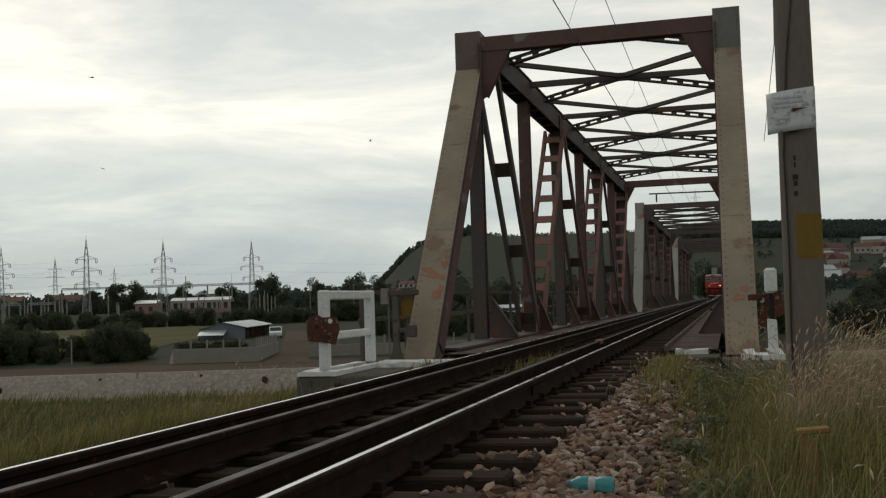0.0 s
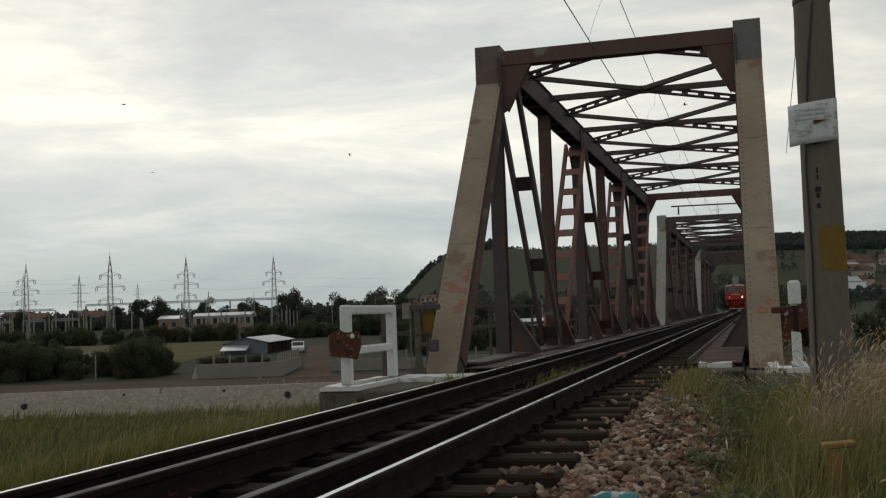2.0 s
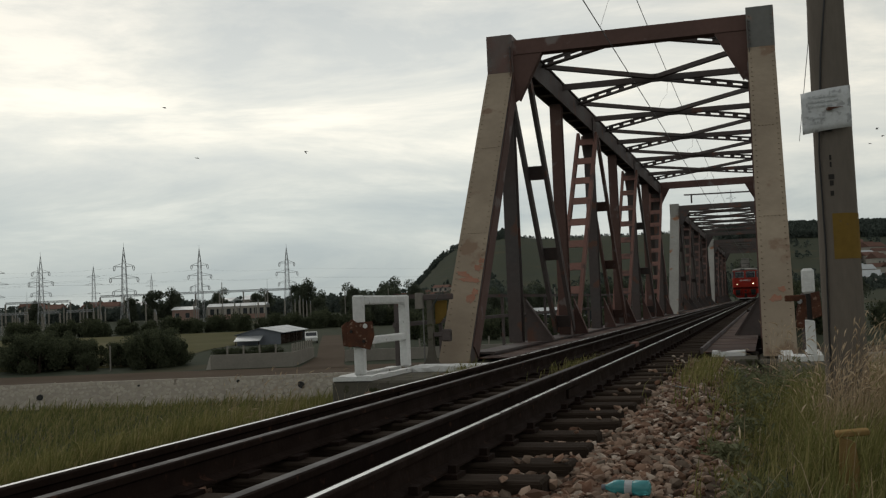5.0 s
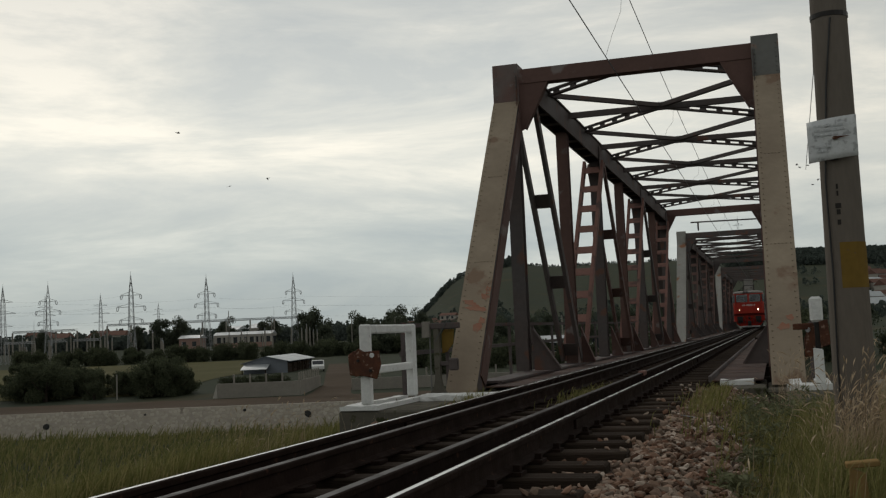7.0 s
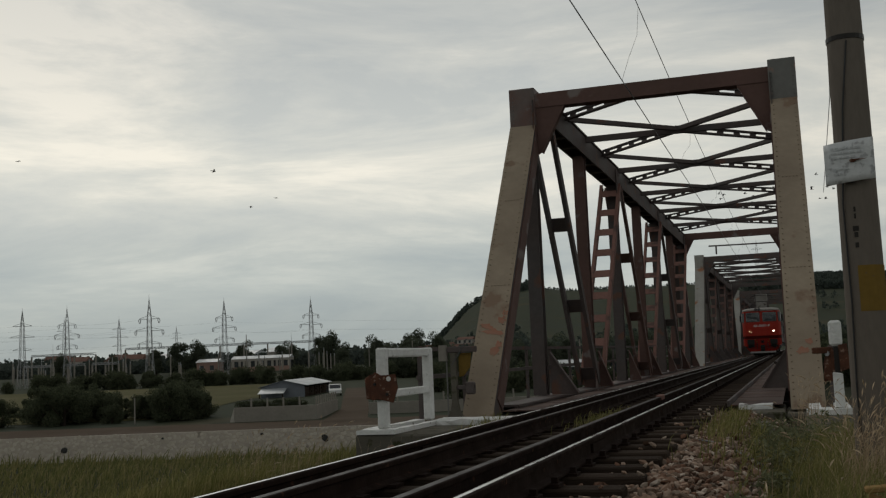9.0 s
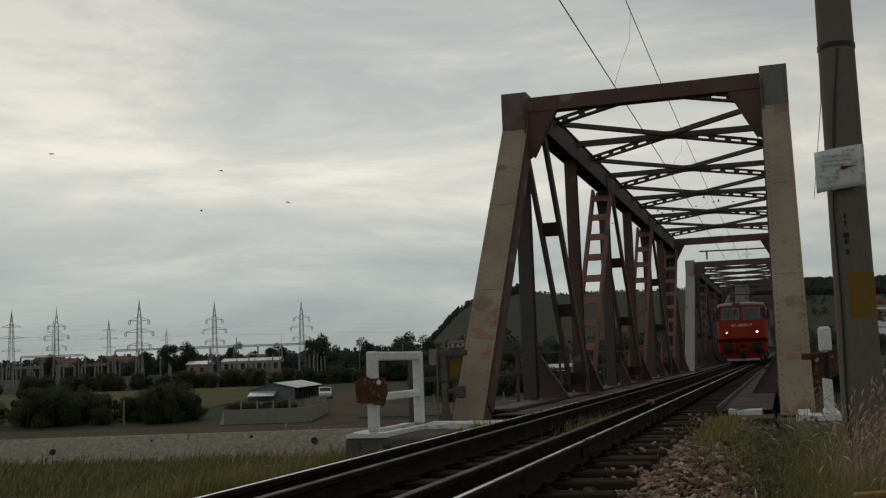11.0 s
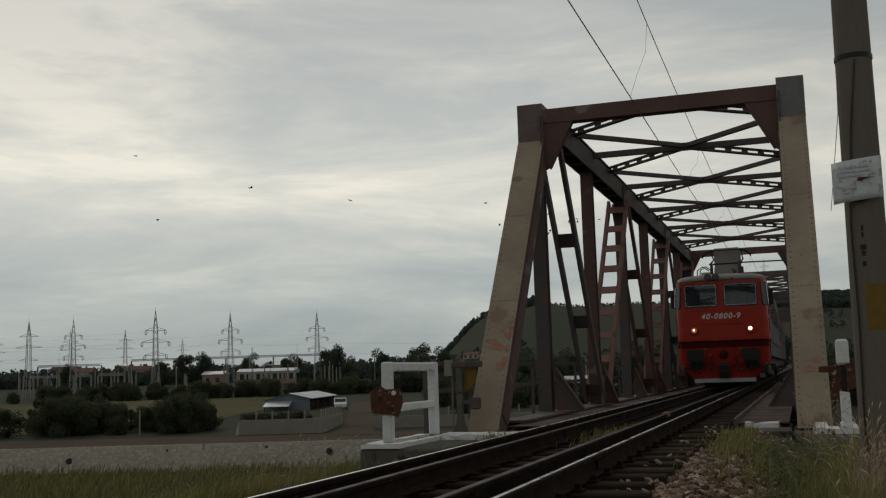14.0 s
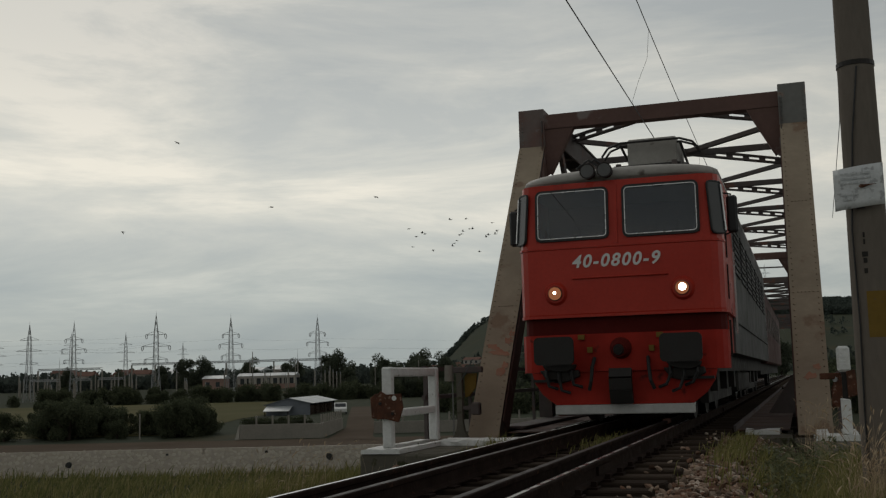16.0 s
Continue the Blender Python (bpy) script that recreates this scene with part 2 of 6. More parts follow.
CERAMIC = mat("pale_grey_insulator", (0.34, 0.35, 0.36), (0.26, 0.27, 0.28), 0.4, grain=6, patch=1, bump=0)
PLASTER = mat("pale_plaster", (0.50, 0.47, 0.42), (0.42, 0.39, 0.35), 0.9, grain=2, patch=0.3, bump=0.1, vary=0.35)
PINKWALL = mat("pinkish_plaster", (0.36, 0.24, 0.20), (0.30, 0.20, 0.17), 0.9, grain=2, patch=0.3, bump=0.1)
BLUEWALL = mat("blue_grey_sheet_wall", (0.20, 0.22, 0.25), (0.15, 0.17, 0.195), 0.7, grain=2, patch=0.4, bump=0.1)
TIN = mat("pale_tin_roof", (0.48, 0.51, 0.52), (0.37, 0.395, 0.405), 0.45, 0.2, grain=2, patch=0.4, bump=0.1)
TILE = mat("red_roof_tile", (0.19, 0.11, 0.088), (0.14, 0.09, 0.075), 0.85, grain=2, patch=0.4, bump=0.2, vary=0.4)
DARKPANE = mat("dark_window_pane", (0.03, 0.035, 0.04), (0.05, 0.055, 0.06), 0.15, grain=1, patch=0.4, bump=0, vary=0)
GROUND = mat("meadow", (0.048, 0.057, 0.040), (0.063, 0.068, 0.046), 0.95, grain=0.9, patch=0.018, amount=0.9, bump=0.6, third=(0.07, 0.064, 0.04), edge=0.6, vary=0)
FIELD = mat("dry_field", (0.105, 0.096, 0.042), (0.074, 0.078, 0.036), 0.95, grain=1.2, patch=0.06, bump=0.5, vary=0)
BARK = mat("tree_bark", (0.06, 0.048, 0.038), (0.04, 0.033, 0.028), 0.95, grain=6, patch=1)
# leaf green greyed to stand in for haze over distant trees
LEAF = leaf_mat("tree_leaves", (0.070, 0.083, 0.060), (0.105, 0.12, 0.082), thin=0.35)
# bluish, lifted shades put distance haze into the ridge woods
FOREST = leaf_mat("hazed_forest_leaves", (0.060, 0.074, 0.066), (0.080, 0.096, 0.082), thin=0.3)
BUSH = leaf_mat("hedge_leaves", (0.055, 0.067, 0.043), (0.10, 0.112, 0.065), thin=0.35)
WEED = leaf_mat("grey_green_weeds", (0.11, 0.12, 0.065), (0.19, 0.20, 0.115), thin=0.2)
BLADE = leaf_mat("grass_blades", (0.12, 0.128, 0.042), (0.175, 0.176, 0.062), (0.23, 0.215, 0.08), (0.33, 0.28, 0.128), thin=0.2)
MEADOW = leaf_mat("meadow_blades", (0.095, 0.11, 0.043), (0.15, 0.158, 0.06), (0.21, 0.20, 0.078), (0.31, 0.26, 0.13), thin=0.2)
STRAW = leaf_mat("dry_grass_stalks", (0.30, 0.22, 0.14), (0.42, 0.32, 0.21), (0.54, 0.43, 0.30))
WIRE = mat("weathered_wire", (0.10, 0.10, 0.10), (0.07, 0.07, 0.07), 0.5, 0.3, bump=0, vary=0)
LAMP = mat("lit_headlamp", (0.9, 0.8, 0.65), rough=0.3, bump=0, vary=0, glow=(1.0, 0.80, 0.62, 9.0))
LENS = mat("headlamp_reflector", (0.30, 0.10, 0.045), (0.18, 0.07, 0.035), 0.3, 0.3, bump=0, vary=0, glow=(1.0, 0.36, 0.15, 0.22))
FEATHER = mat("dark_feathers", (0.05, 0.045, 0.04), (0.03, 0.03, 0.03), 0.9, bump=0)

for paint, gloss in ((RED, 0.22), (MIDRED, 0.12), (DEEPRED, 0.12), (SHADERED, 0.12), (RUST, 0.04), (DULL, 0.2)):
    paint.node_tree.nodes["Principled BSDF"].inputs["Specular IOR Level"].default_value = gloss


def glass(name, tint, rough=0.03, through_amount=0.9):
    m = bpy.data.materials.new(name)
    m.use_nodes = True
    b = m.node_tree.nodes["Principled BSDF"]
    b.inputs["Base Color"].default_value = (*tint, 1)
    b.inputs["Roughness"].default_value = rough
    b.inputs["Transmission Weight"].default_value = through_amount
    b.inputs["IOR"].default_value = 1.45
    return m


CABGLASS = glass("cab_window_glass", (0.30, 0.34, 0.39))
PET = glass("blue_green_plastic", (0.10, 0.42, 0.45), 0.25, 0.4)


# ---------- building blocks ----------
def empty(name, at=(0, 0, 0), rz=0.0):
    ob = new(name)
    ob.empty_display_size = 0.2
    ob.matrix_basis = pose(*at, 0, 0, rz)
    return ob


def part(name, bm, material, parent=None, label="", bevel=0.0, smooth=False):
    if bevel:
        bmesh.ops.bevel(bm, geom=list(bm.edges), offset=bevel, segments=1, affect="EDGES", clamp_overlap=True)
    me = bpy.data.meshes.new(name)
    bm.to_mesh(me)
    bm.free()
    for m in material if isinstance(material, (list, tuple)) else (material,):
        me.materials.append(m)
    if smooth:
        for p in me.polygons:
            p.use_smooth = True
    ob = new(name, me)
    if parent:
        ob.parent = parent
    return tagged(ob, label)


def again(ob, m, parent=None):
    """A further piece on the same mesh."""
    o = ob.copy()
    scene.collection.objects.link(o)
    o.parent = parent or ob.parent
    o.matrix_basis = m
    return o


def raw(name, verts, faces, material, parent=None, label="", smooth=False):
    me = bpy.data.meshes.new(name)
    me.from_pydata([tuple(v) for v in verts], [], faces)
    for m in material if isinstance(material, (list, tuple)) else (material,):
        me.materials.append(m)
    if smooth:
        for p in me.polygons:
            p.use_smooth = True
    ob = new(name, me)
    if parent:
        ob.parent = parent
    return tagged(ob, label)


def box(bm, x0, x1, y0, y1, z0, z1):
    m = Matrix.Translation(((x0 + x1) / 2, (y0 + y1) / 2, (z0 + z1) / 2)) @ Matrix.Diagonal((x1 - x0, y1 - y0, z1 - z0, 1))
    return bmesh.ops.create_cube(bm, size=1, matrix=m)["verts"]


def boxed(x0, x1, y0, y1, z0, z1):
    bm = bmesh.new()
    box(bm, x0, x1, y0, y1, z0, z1)
    return bm


def bar(bm, a, b, w, h, side=(1, 0, 0)):
    """A straight bar from a to b, w along side and h across it."""
    a, b = Vector(a), Vector(b)
    d = b - a
    s = Vector(side)
    s = (s - s.dot(d.normalized()) * d.normalized()).normalized()
    u = d.normalized().cross(s)
    m = Matrix((s * w, d, u * h)).transposed().to_4x4()
    m.translation = (a + b) / 2
    return bmesh.ops.create_cube(bm, size=1, matrix=m)["verts"]


def barred(a, b, w, h, side=(1, 0, 0)):
    bm = bmesh.new()
    bar(bm, a, b, w, h, side)
    return bm


def rod(bm, a, b, r0, r1=None, n=10):
    a, b = Vector(a), Vector(b)
    d = b - a
    m = Matrix.Translation((a + b) / 2) @ d.to_track_quat("Z", "Y").to_matrix().to_4x4()
    bmesh.ops.create_cone(bm, cap_ends=True, segments=n, radius1=r0, radius2=r0 if r1 is None else r1, depth=d.length, matrix=m)


def rodded(a, b, r0, r1=None, n=10):
    bm = bmesh.new()
    rod(bm, a, b, r0, r1, n)
    return bm


def tube(bm, pts, r, n=5):
    """One bent round wire through the points."""
    pts = [Vector(p) for p in pts]
    rings = []
    for i, p in enumerate(pts):
        d = (pts[min(i + 1, len(pts) - 1)] - pts[max(i - 1, 0)]).normalized()
        a = d.orthogonal().normalized() if not rings else (side - side.dot(d) * d).normalized()
        side, b = a, d.cross(a)
        rings.append([bm.verts.new(p + r * (math.cos(6.2832 * k / n) * a + math.sin(6.2832 * k / n) * b)) for k in range(n)])
    for s, t in zip(rings, rings[1:]):
        for k in range(n):
            bm.faces.new((s[k], s[(k + 1) % n], t[(k + 1) % n], t[k]))
    bm.faces.new(list(reversed(rings[0])))
    bm.faces.new(rings[-1])


def prism(bm, outline, axis, lo, hi):
    """A solid of a closed outline in the two other axes, from lo to hi along axis."""
    def at(p, k):
        c = list(p)
        c.insert("xyz".index(axis), k)
        return bm.verts.new(c)
    a, b = [at(p, lo) for p in outline], [at(p, hi) for p in outline]
    n = len(outline)
    faces = [bm.faces.new(a), bm.faces.new(list(reversed(b)))]
    faces += [bm.faces.new((a[i], b[i], b[(i + 1) % n], a[(i + 1) % n])) for i in range(n)]
    bmesh.ops.recalc_face_normals(bm, faces=faces)
    return faces


def prismed(outline, axis, lo, hi):
    bm = bmesh.new()
    prism(bm, outline, axis, lo, hi)
    return bm


def uv(u, v, z=0.0):
    """A place u metres across and v metres ahead of the standpoint, on axes turned with the river wall."""
    a = radians(-14.86)
    return Vector((EYE.x + u * math.cos(a) + v * math.sin(a), -u * math.sin(a) + v * math.cos(a), z))


def lane(p):
    """The other way round: across and ahead, from a place."""
    a = radians(-14.86)
    x, y = p[0] - EYE.x, p[1]
    return x * math.cos(a) - y * math.sin(a), x * math.sin(a) + y * math.cos(a)


# ---------- ground ----------
def smooth(a, b, t):
    t = min(max((t - a) / (b - a), 0.0), 1.0)
    return t * t * (3 - 2 * t)


def plain(u, v):
    """The valley: river meadow, the levee behind the wall, the rising village and the long ridge."""
    if v < 76:
        z = -5.45 + 0.15 * noise.noise((u * 0.15, v * 0.15, 0))
    else:
        z = -3.8 + 0.8 * smooth(88, 120, v) + 3.0 * smooth(235, 320, v) + 7 * smooth(330, 700, v)
    if v > 420:
        k = u / v
        rise = smooth(-0.072, -0.018, k) * 46 + smooth(-0.02, 0.03, k) * 12
        rise *= 1 - 0.115 * smooth(0.018, 0.065, k) - 0.035 * smooth(0.28, 0.42, k)
        z += rise * smooth(430, 1000, v) * (1 + 0.05 * noise.noise((u * 0.012, v * 0.004, 3)))
        z += 6 * smooth(700, 1000, v) * (1 - smooth(-0.06, -0.03, k))
    return z


def ground_z(x, y):
    u, v = lane((x, y))
    z = plain(u, v)
    if x < 0:
        top = -0.46 - 0.9 * smooth(2.2, 5.5, -x) - max(0.0, -x - 5.5) / 1.6
    else:
        top = -0.44 + 0.04 * noise.noise((x * 0.8, y * 0.8, 1)) - max(0.0, x - 8.0) / 1.6
    if y < 80:
        bank = top - max(0.0, y - 16.6) / (0.35 if abs(x) < 3.7 else 1.3)
    else:
        bank = -0.55 - max(0.0, abs(x) - 3.6) / 1.6 - max(0.0, 148.5 - y) / 0.5
    return max(z, bank)


def steps(*runs):
    out = []
    for a, b, s in runs:
        out += list(np.arange(a, b, s))
    return out


def build_ground():
    us = steps((-3600, -700, 360), (-700, -120, 20), (-120, -24, 6), (-24, 24, 0.6), (24, 120, 6), (120, 560, 12), (560, 3601, 380))
    vs = steps((-40, -6, 4), (-6, 34, 0.6), (34, 75, 3)) + [75.85, 76.0] + steps((78, 130, 4), (130, 450, 14), (450, 1120, 18), (1120, 4700, 330))
    verts, faces = [], []
    for v in vs:
        for u in us:
            p = uv(u, v)
            verts.append((p.x, p.y, ground_z(p.x, p.y)))
    n = len(us)
    for j in range(len(vs) - 1):
        for i in range(n - 1):
            faces.append((j * n + i, j * n + i + 1, (j + 1) * n + i + 1, (j + 1) * n + i))
    g = raw("ground", verts, faces, GROUND, smooth=True)
    tagged(g, "green river meadow and fields rising to a long hill", "ground", kind="structure")


build_ground()


# ---------- river wall, dirt road ----------
def river_wall():
    bm = bmesh.new()
    a, b = uv(-160, 0), uv(140, 0)
    d = uv(0, 1) - uv(0, 0)
    outline = [(74.9, -5.8), (75.75, -3.70), (76.25, -3.70), (76.25, -5.8)]
    rows = []
    for k in range(101):
        base = uv(-160 + 3.0 * k, 0)
        rows.append([bm.verts.new((base.x + d.x * v, base.y + d.y * v, z + (0.03 * noise.noise((k * 0.7, v, 5)) if z > -4.5 else 0))) for v, z in outline])
    for r, s in zip(rows, rows[1:]):
        for i in range(4):
            j = (i + 1) % 4
            bm.faces.new((r[i], r[j], s[j], s[i]))
    bm.faces.new(rows[0])
    bm.faces.new(list(reversed(rows[-1])))
    bmesh.ops.recalc_face_normals(bm, faces=list(bm.faces))
    wall = tagged(part("river_wall", bm, WALLSTONE), "pale rubble stone river wall with dark drain holes", "wall", kind="structure")
    # no real openings: black plugs carry the darkness inside the drains
    for u, z, r in ((-12.72, -4.42, 0.24), (-31.3, -4.62, 0.22), (-17.2, -4.0, 0.10), (-24.3, -4.05, 0.08), (-47, -4.6, 0.25), (30, -4.5, 0.25)):
        p, q = uv(u, 74.9 + (z + 5.8) * 0.405 - 0.10), uv(u, 75.9)
        bm = rodded((p.x, p.y, z), (q.x, q.y, z), r, r, 11)
        for c in bm.verts:
            c.co += 0.4 * r * noise.noise_vector(c.co * 3.1)
        part("drain_hole", bm, BLACK, wall, "ragged black plug in place of a dark drain opening")

    r = random.Random(6)
    verts, faces = [], []
    rows = 8
    for k in range(700):
        for j in range(rows):
            t = (j + 0.5) / rows
            u = -62 + 0.26 * k + (0.13 if j % 2 else 0) + r.uniform(-0.10, 0.10)
            t += r.uniform(-0.05, 0.05)
            z, v = -5.72 + 1.98 * t, 74.93 + 0.80 * t
            n, m = len(verts), 6
            a0, w, h = r.uniform(0, 1), r.uniform(0.10, 0.22), r.uniform(0.08, 0.16)
            tilt = r.uniform(-0.5, 0.5)
            jig = [r.uniform(-0.3, 0.3) for _ in range(m)]
            for out, k2 in ((-0.01, 1.0), (0.008 + 0.02 * r.random(), 0.86)):
                for i in range(m):
                    a = a0 + 6.2832 * (i + jig[i]) / m
                    x2, z2 = w * k2 * math.cos(a), h * k2 * math.sin(a)
                    x2, z2 = x2 * math.cos(tilt) - z2 * math.sin(tilt), x2 * math.sin(tilt) + z2 * math.cos(tilt)
                    p = uv(u + x2, v - out + 0.40 * z2)
                    verts.append((p.x, p.y, z + z2))
            faces += [(n + i, n + (i + 1) % m, n + m + (i + 1) % m, n + m + i) for i in range(m)]
            faces.append(tuple(n + m + i for i in range(m)))
    tagged(raw("facing_stone", verts, faces, REVET, wall), kind="stuff")


river_wall()


def road_strip(name, line, width, z_up, material, label):
    verts, faces = [], []
    for u0, v0, u1, v1 in line:
        for u, v in ((u0, v0), (u1, v1)):
            p = uv(u, v)
            verts.append((p.x, p.y, ground_z(p.x, p.y) + z_up))
    for i in range(len(line) - 1):
        faces.append((2 * i, 2 * i + 2, 2 * i + 3, 2 * i + 1))
    return tagged(raw(name, verts, faces, material), label, "road", kind="structure")


road_strip("road", [(u, 76.4, u, 87.6 + 0.5 * math.sin(u * 0.13)) for u in range(-160, 141, 5)], 0, 0.02, DIRT, "brown dirt road along the river wall")
SIDE_TRACK = [(84.3, -14.6, -10.4), (89, -14.9, -11.4), (94, -15.1, -12.0), (100, -15.3, -12.6), (108, -16.4, -13.7), (116, -17.5, -14.9), (126, -18.9, -16.2), (140, -20.8, -18.1), (160, -23.6, -20.8)]
road_strip("side_road", [(a, v, b, v) for v, a, b in SIDE_TRACK], 0, 0.04, DIRT, "dirt side track leading up to the yard")


def dry_field():
    """The yellowish field behind the hedge, a sheet that follows the ground."""
    verts, faces = [], []
    for j in range(27):
        v = 96 + 5 * j
        for i in range(21):
            k = -0.56 + 0.36 * i / 20 + 0.004 * noise.noise((v * 0.1, i, 8))
            k = min(k, -29.5 / v)
            p = uv(k * v, v)
            verts.append((p.x, p.y, ground_z(p.x, p.y) + 0.05))
    for j in range(26):
        for i in range(20):
            a = j * 21 + i
            faces.append((a, a + 1, a + 22, a + 21))
    tagged(raw("field", verts, faces, FIELD, smooth=True), "dry yellowish field behind the hedge", "field", kind="structure")


dry_field()


# ---------- railway track ----------
RAIL_X, GUARD_X, PITCH = 0.7525, 0.4065, 0.63
RAIL = [(-0.065, -0.16), (0.065, -0.16), (0.065, -0.148), (0.012, -0.128), (0.009, -0.05), (0.034, -0.038), (0.036, -0.008), (0.028, -0.001), (0.015, 0.0),
        (-0.015, 0.0), (-0.028, -0.001), (-0.036, -0.008), (-0.034, -0.038), (-0.009, -0.05), (-0.012, -0.128), (-0.065, -0.148)]
track = empty("railway_track")
tagged(track, "single railway track with worn rails, inner guard rails and timber sleepers", "railway track", kind="structure")


def rail(name, x, dz, y0, y1, mats, label):
    bm = bmesh.new()
    ring = [[bm.verts.new((x + a, y, b + dz)) for a, b in RAIL] for y in (y0, y1)]
    n = len(RAIL)
    for i in range(n):
        f = bm.faces.new((ring[0][i], ring[0][(i + 1) % n], ring[1][(i + 1) % n], ring[1][i]))
        if i == 8 or (name == "guard_rail" and 6 < i < 10):
            f.material_index = 1
    bm.faces.new(ring[0])
    bm.faces.new(list(reversed(ring[1])))
    bmesh.ops.recalc_face_normals(bm, faces=list(bm.faces))
    return part(name, bm, mats, track, label)


for s in (-1, 1):
    for y0, y1 in ((-9, 9.3), (9.308, 24.3), (24.308, 205)):
        rail("rail", s * RAIL_X, 0, y0, y1, (RUST, STEEL), "running rail with bright worn head")
    rail("guard_rail", s * GUARD_X, -0.006, -9, 146, (RUST, DULL), "dull rusty guard rail")
    # fish plates over the joints
    for y in (9.304, 24.304):
        part("fishplate", boxed(s * RAIL_X - 0.032, s * RAIL_X + 0.032, y - 0.3, y + 0.3, -0.125, -0.052), RUST, track)
part("joint_block", boxed(GUARD_X - 0.045, GUARD_X + 0.045, 16.8, 17.2, -0.06, 0.015), REDDISH, track, "faded red painted block on the guard rail", bevel=0.012)
sleeper = part("sleeper", boxed(-1.33, 1.33, -0.125, 0.125, -0.345, -0.182), TIMBER, track, bevel=0.014)
plates = bmesh.new()
for x in (-RAIL_X, RAIL_X, -GUARD_X, GUARD_X):
    box(plates, x - 0.13, x + 0.13, -0.08, 0.08, -0.182, -0.158)
for x in (-RAIL_X, RAIL_X):
    for d in (-0.09, 0.09):
        box(plates, x + d - 0.022, x + d + 0.022, -0.03, 0.03, -0.16, -0.118)
fixing = part("fastening", plates, RUST, track, "rusty base plates and clips")
rng = random.Random(4)
for k in range(300):
    y = 5.324 + PITCH * (k - 15)
    m = pose(rng.uniform(-0.035, 0.035), y + rng.uniform(-0.02, 0.02), rng.uniform(-0.006, 0.006), 0, 0, rng.uniform(-0.5, 0.5))
    if k == 0:
        sleeper.matrix_basis, fixing.matrix_basis = m, pose(0, y, 0)
    else:
        again(sleeper, m)
        again(fixing, pose(0, y, 0))


def ballast():
    ys = steps((-9, 17, 0.5))
    prof = [(-2.55, -0.5), (-1.75, -0.275), (-1.4, -0.255), (0, -0.27), (1.4, -0.25), (1.75, -0.27), (2.15, -0.40), (2.5, -0.5)]
    verts = [(x + 0.05 * noise.noise((x, y, 2)), y, z + 0.02 * noise.noise((x * 2, y * 2, 7))) for y in ys for x, z in prof]
    n = len(prof)
    faces = [(j * n + i, j * n + i + 1, (j + 1) * n + i + 1, (j + 1) * n + i) for j in range(len(ys) - 1) for i in range(n - 1)]
    bed = tagged(raw("ballast_bed", verts, faces, EARTH), "brown crushed-stone track bed", "track bed", kind="structure")
    far = [(x, y, z) for y in (147.0, 240.0) for x, z in ((-2.6, -0.6), (-1.7, -0.3), (1.7, -0.3), (2.6, -0.6))]
    tagged(raw("ballast_bed", far, [(0, 1, 5, 4), (1, 2, 6, 5), (2, 3, 7, 6)], EARTH), "brown crushed-stone track bed beyond the bridge", "track bed", kind="structure")
    # loose stones
    bm = bmesh.new()
    bmesh.ops.create_icosphere(bm, subdivisions=1, radius=1)
    ico_v = np.array([v.co[:] for v in bm.verts])
    ico_f = np.array([[v.index for v in f.verts] for f in bm.faces])
    bm.free()
    r = np.random.RandomState(3)
    places = []
    for _ in range(6500):
        y = 2.6 + 14 * r.rand() ** 1.5
        x = r.uniform(1.02, 2.25)
        places.append((x, y))
    for _ in range(1300):
        places.append((r.uniform(-2.3, 1.1), 3.5 + 13 * r.rand() ** 1.3))
    for _ in range(3200):
        places.append((r.uniform(-2.2, 2.25), r.uniform(-8.5, 3.0)))
    for _ in range(4200):
        places.append((r.uniform(1.02, 2.3), r.uniform(-8.5, 2.8)))
    vv, ff = [], []
    for k, (x, y) in enumerate(places):
        off = (y - 5.324) / PITCH % 1.0
        on_sleeper = abs(x) < 1.33 and (off < 0.22 or off > 0.78)
        if on_sleeper and r.rand() < (0.98 if abs(x) < 1.0 else 0.94):
            continue
        z = -0.26 if abs(x) < 1.75 else -0.26 - (abs(x) - 1.75) * 0.36
        size = r.uniform(0.014, 0.034) * (1.6 if r.rand() < 0.15 else 1.0)
        q = Euler((r.uniform(-0.7, 0.7), r.uniform(-0.7, 0.7), r.uniform(0, 6.28))).to_matrix()
        s = np.array([1.0, r.uniform(0.55, 0.9), r.uniform(0.35, 0.65)]) * size * 1.2
        pts = ico_v * (1 + 0.33 * r.uniform(-1, 1, (len(ico_v), 1))) * s
        pts = pts @ np.array(q).T + np.array([x, y, (-0.17 if on_sleeper else z + r.uniform(0.0, 0.03))])
        ff.append(ico_f + sum_len(vv))
        vv.append(pts)
    ob = raw("ballast", np.concatenate(vv).tolist(), np.concatenate(ff).tolist(), STONE)
    tagged(ob, "loose brown and grey crushed ballast stones", "gravel", kind="stuff")
    # the stones nearest to the standpoint, each a piece of its own
    shapes = []
    for k in range(10):
        s = np.array([1.0, r.uniform(0.55, 0.9), r.uniform(0.4, 0.65)])
        me = bpy.data.meshes.new("ballast_stone")
        me.from_pydata((ico_v * (1 + 0.33 * r.uniform(-1, 1, (len(ico_v), 1))) * s).tolist(), [], ico_f.tolist())
        me.materials.append(LOOSE)
        shapes.append(me)
    for k in range(300):
        x, y = r.uniform(1.38, 2.05), 4.3 + 2.6 * r.rand() ** 1.4
        size = r.uniform(0.022, 0.046)
        o = new("ballast_stone", shapes[k % 10])
        o.parent = bed
        z = -0.245 - max(0.0, x - 1.75) * 0.36 + r.uniform(0.0, 0.014)
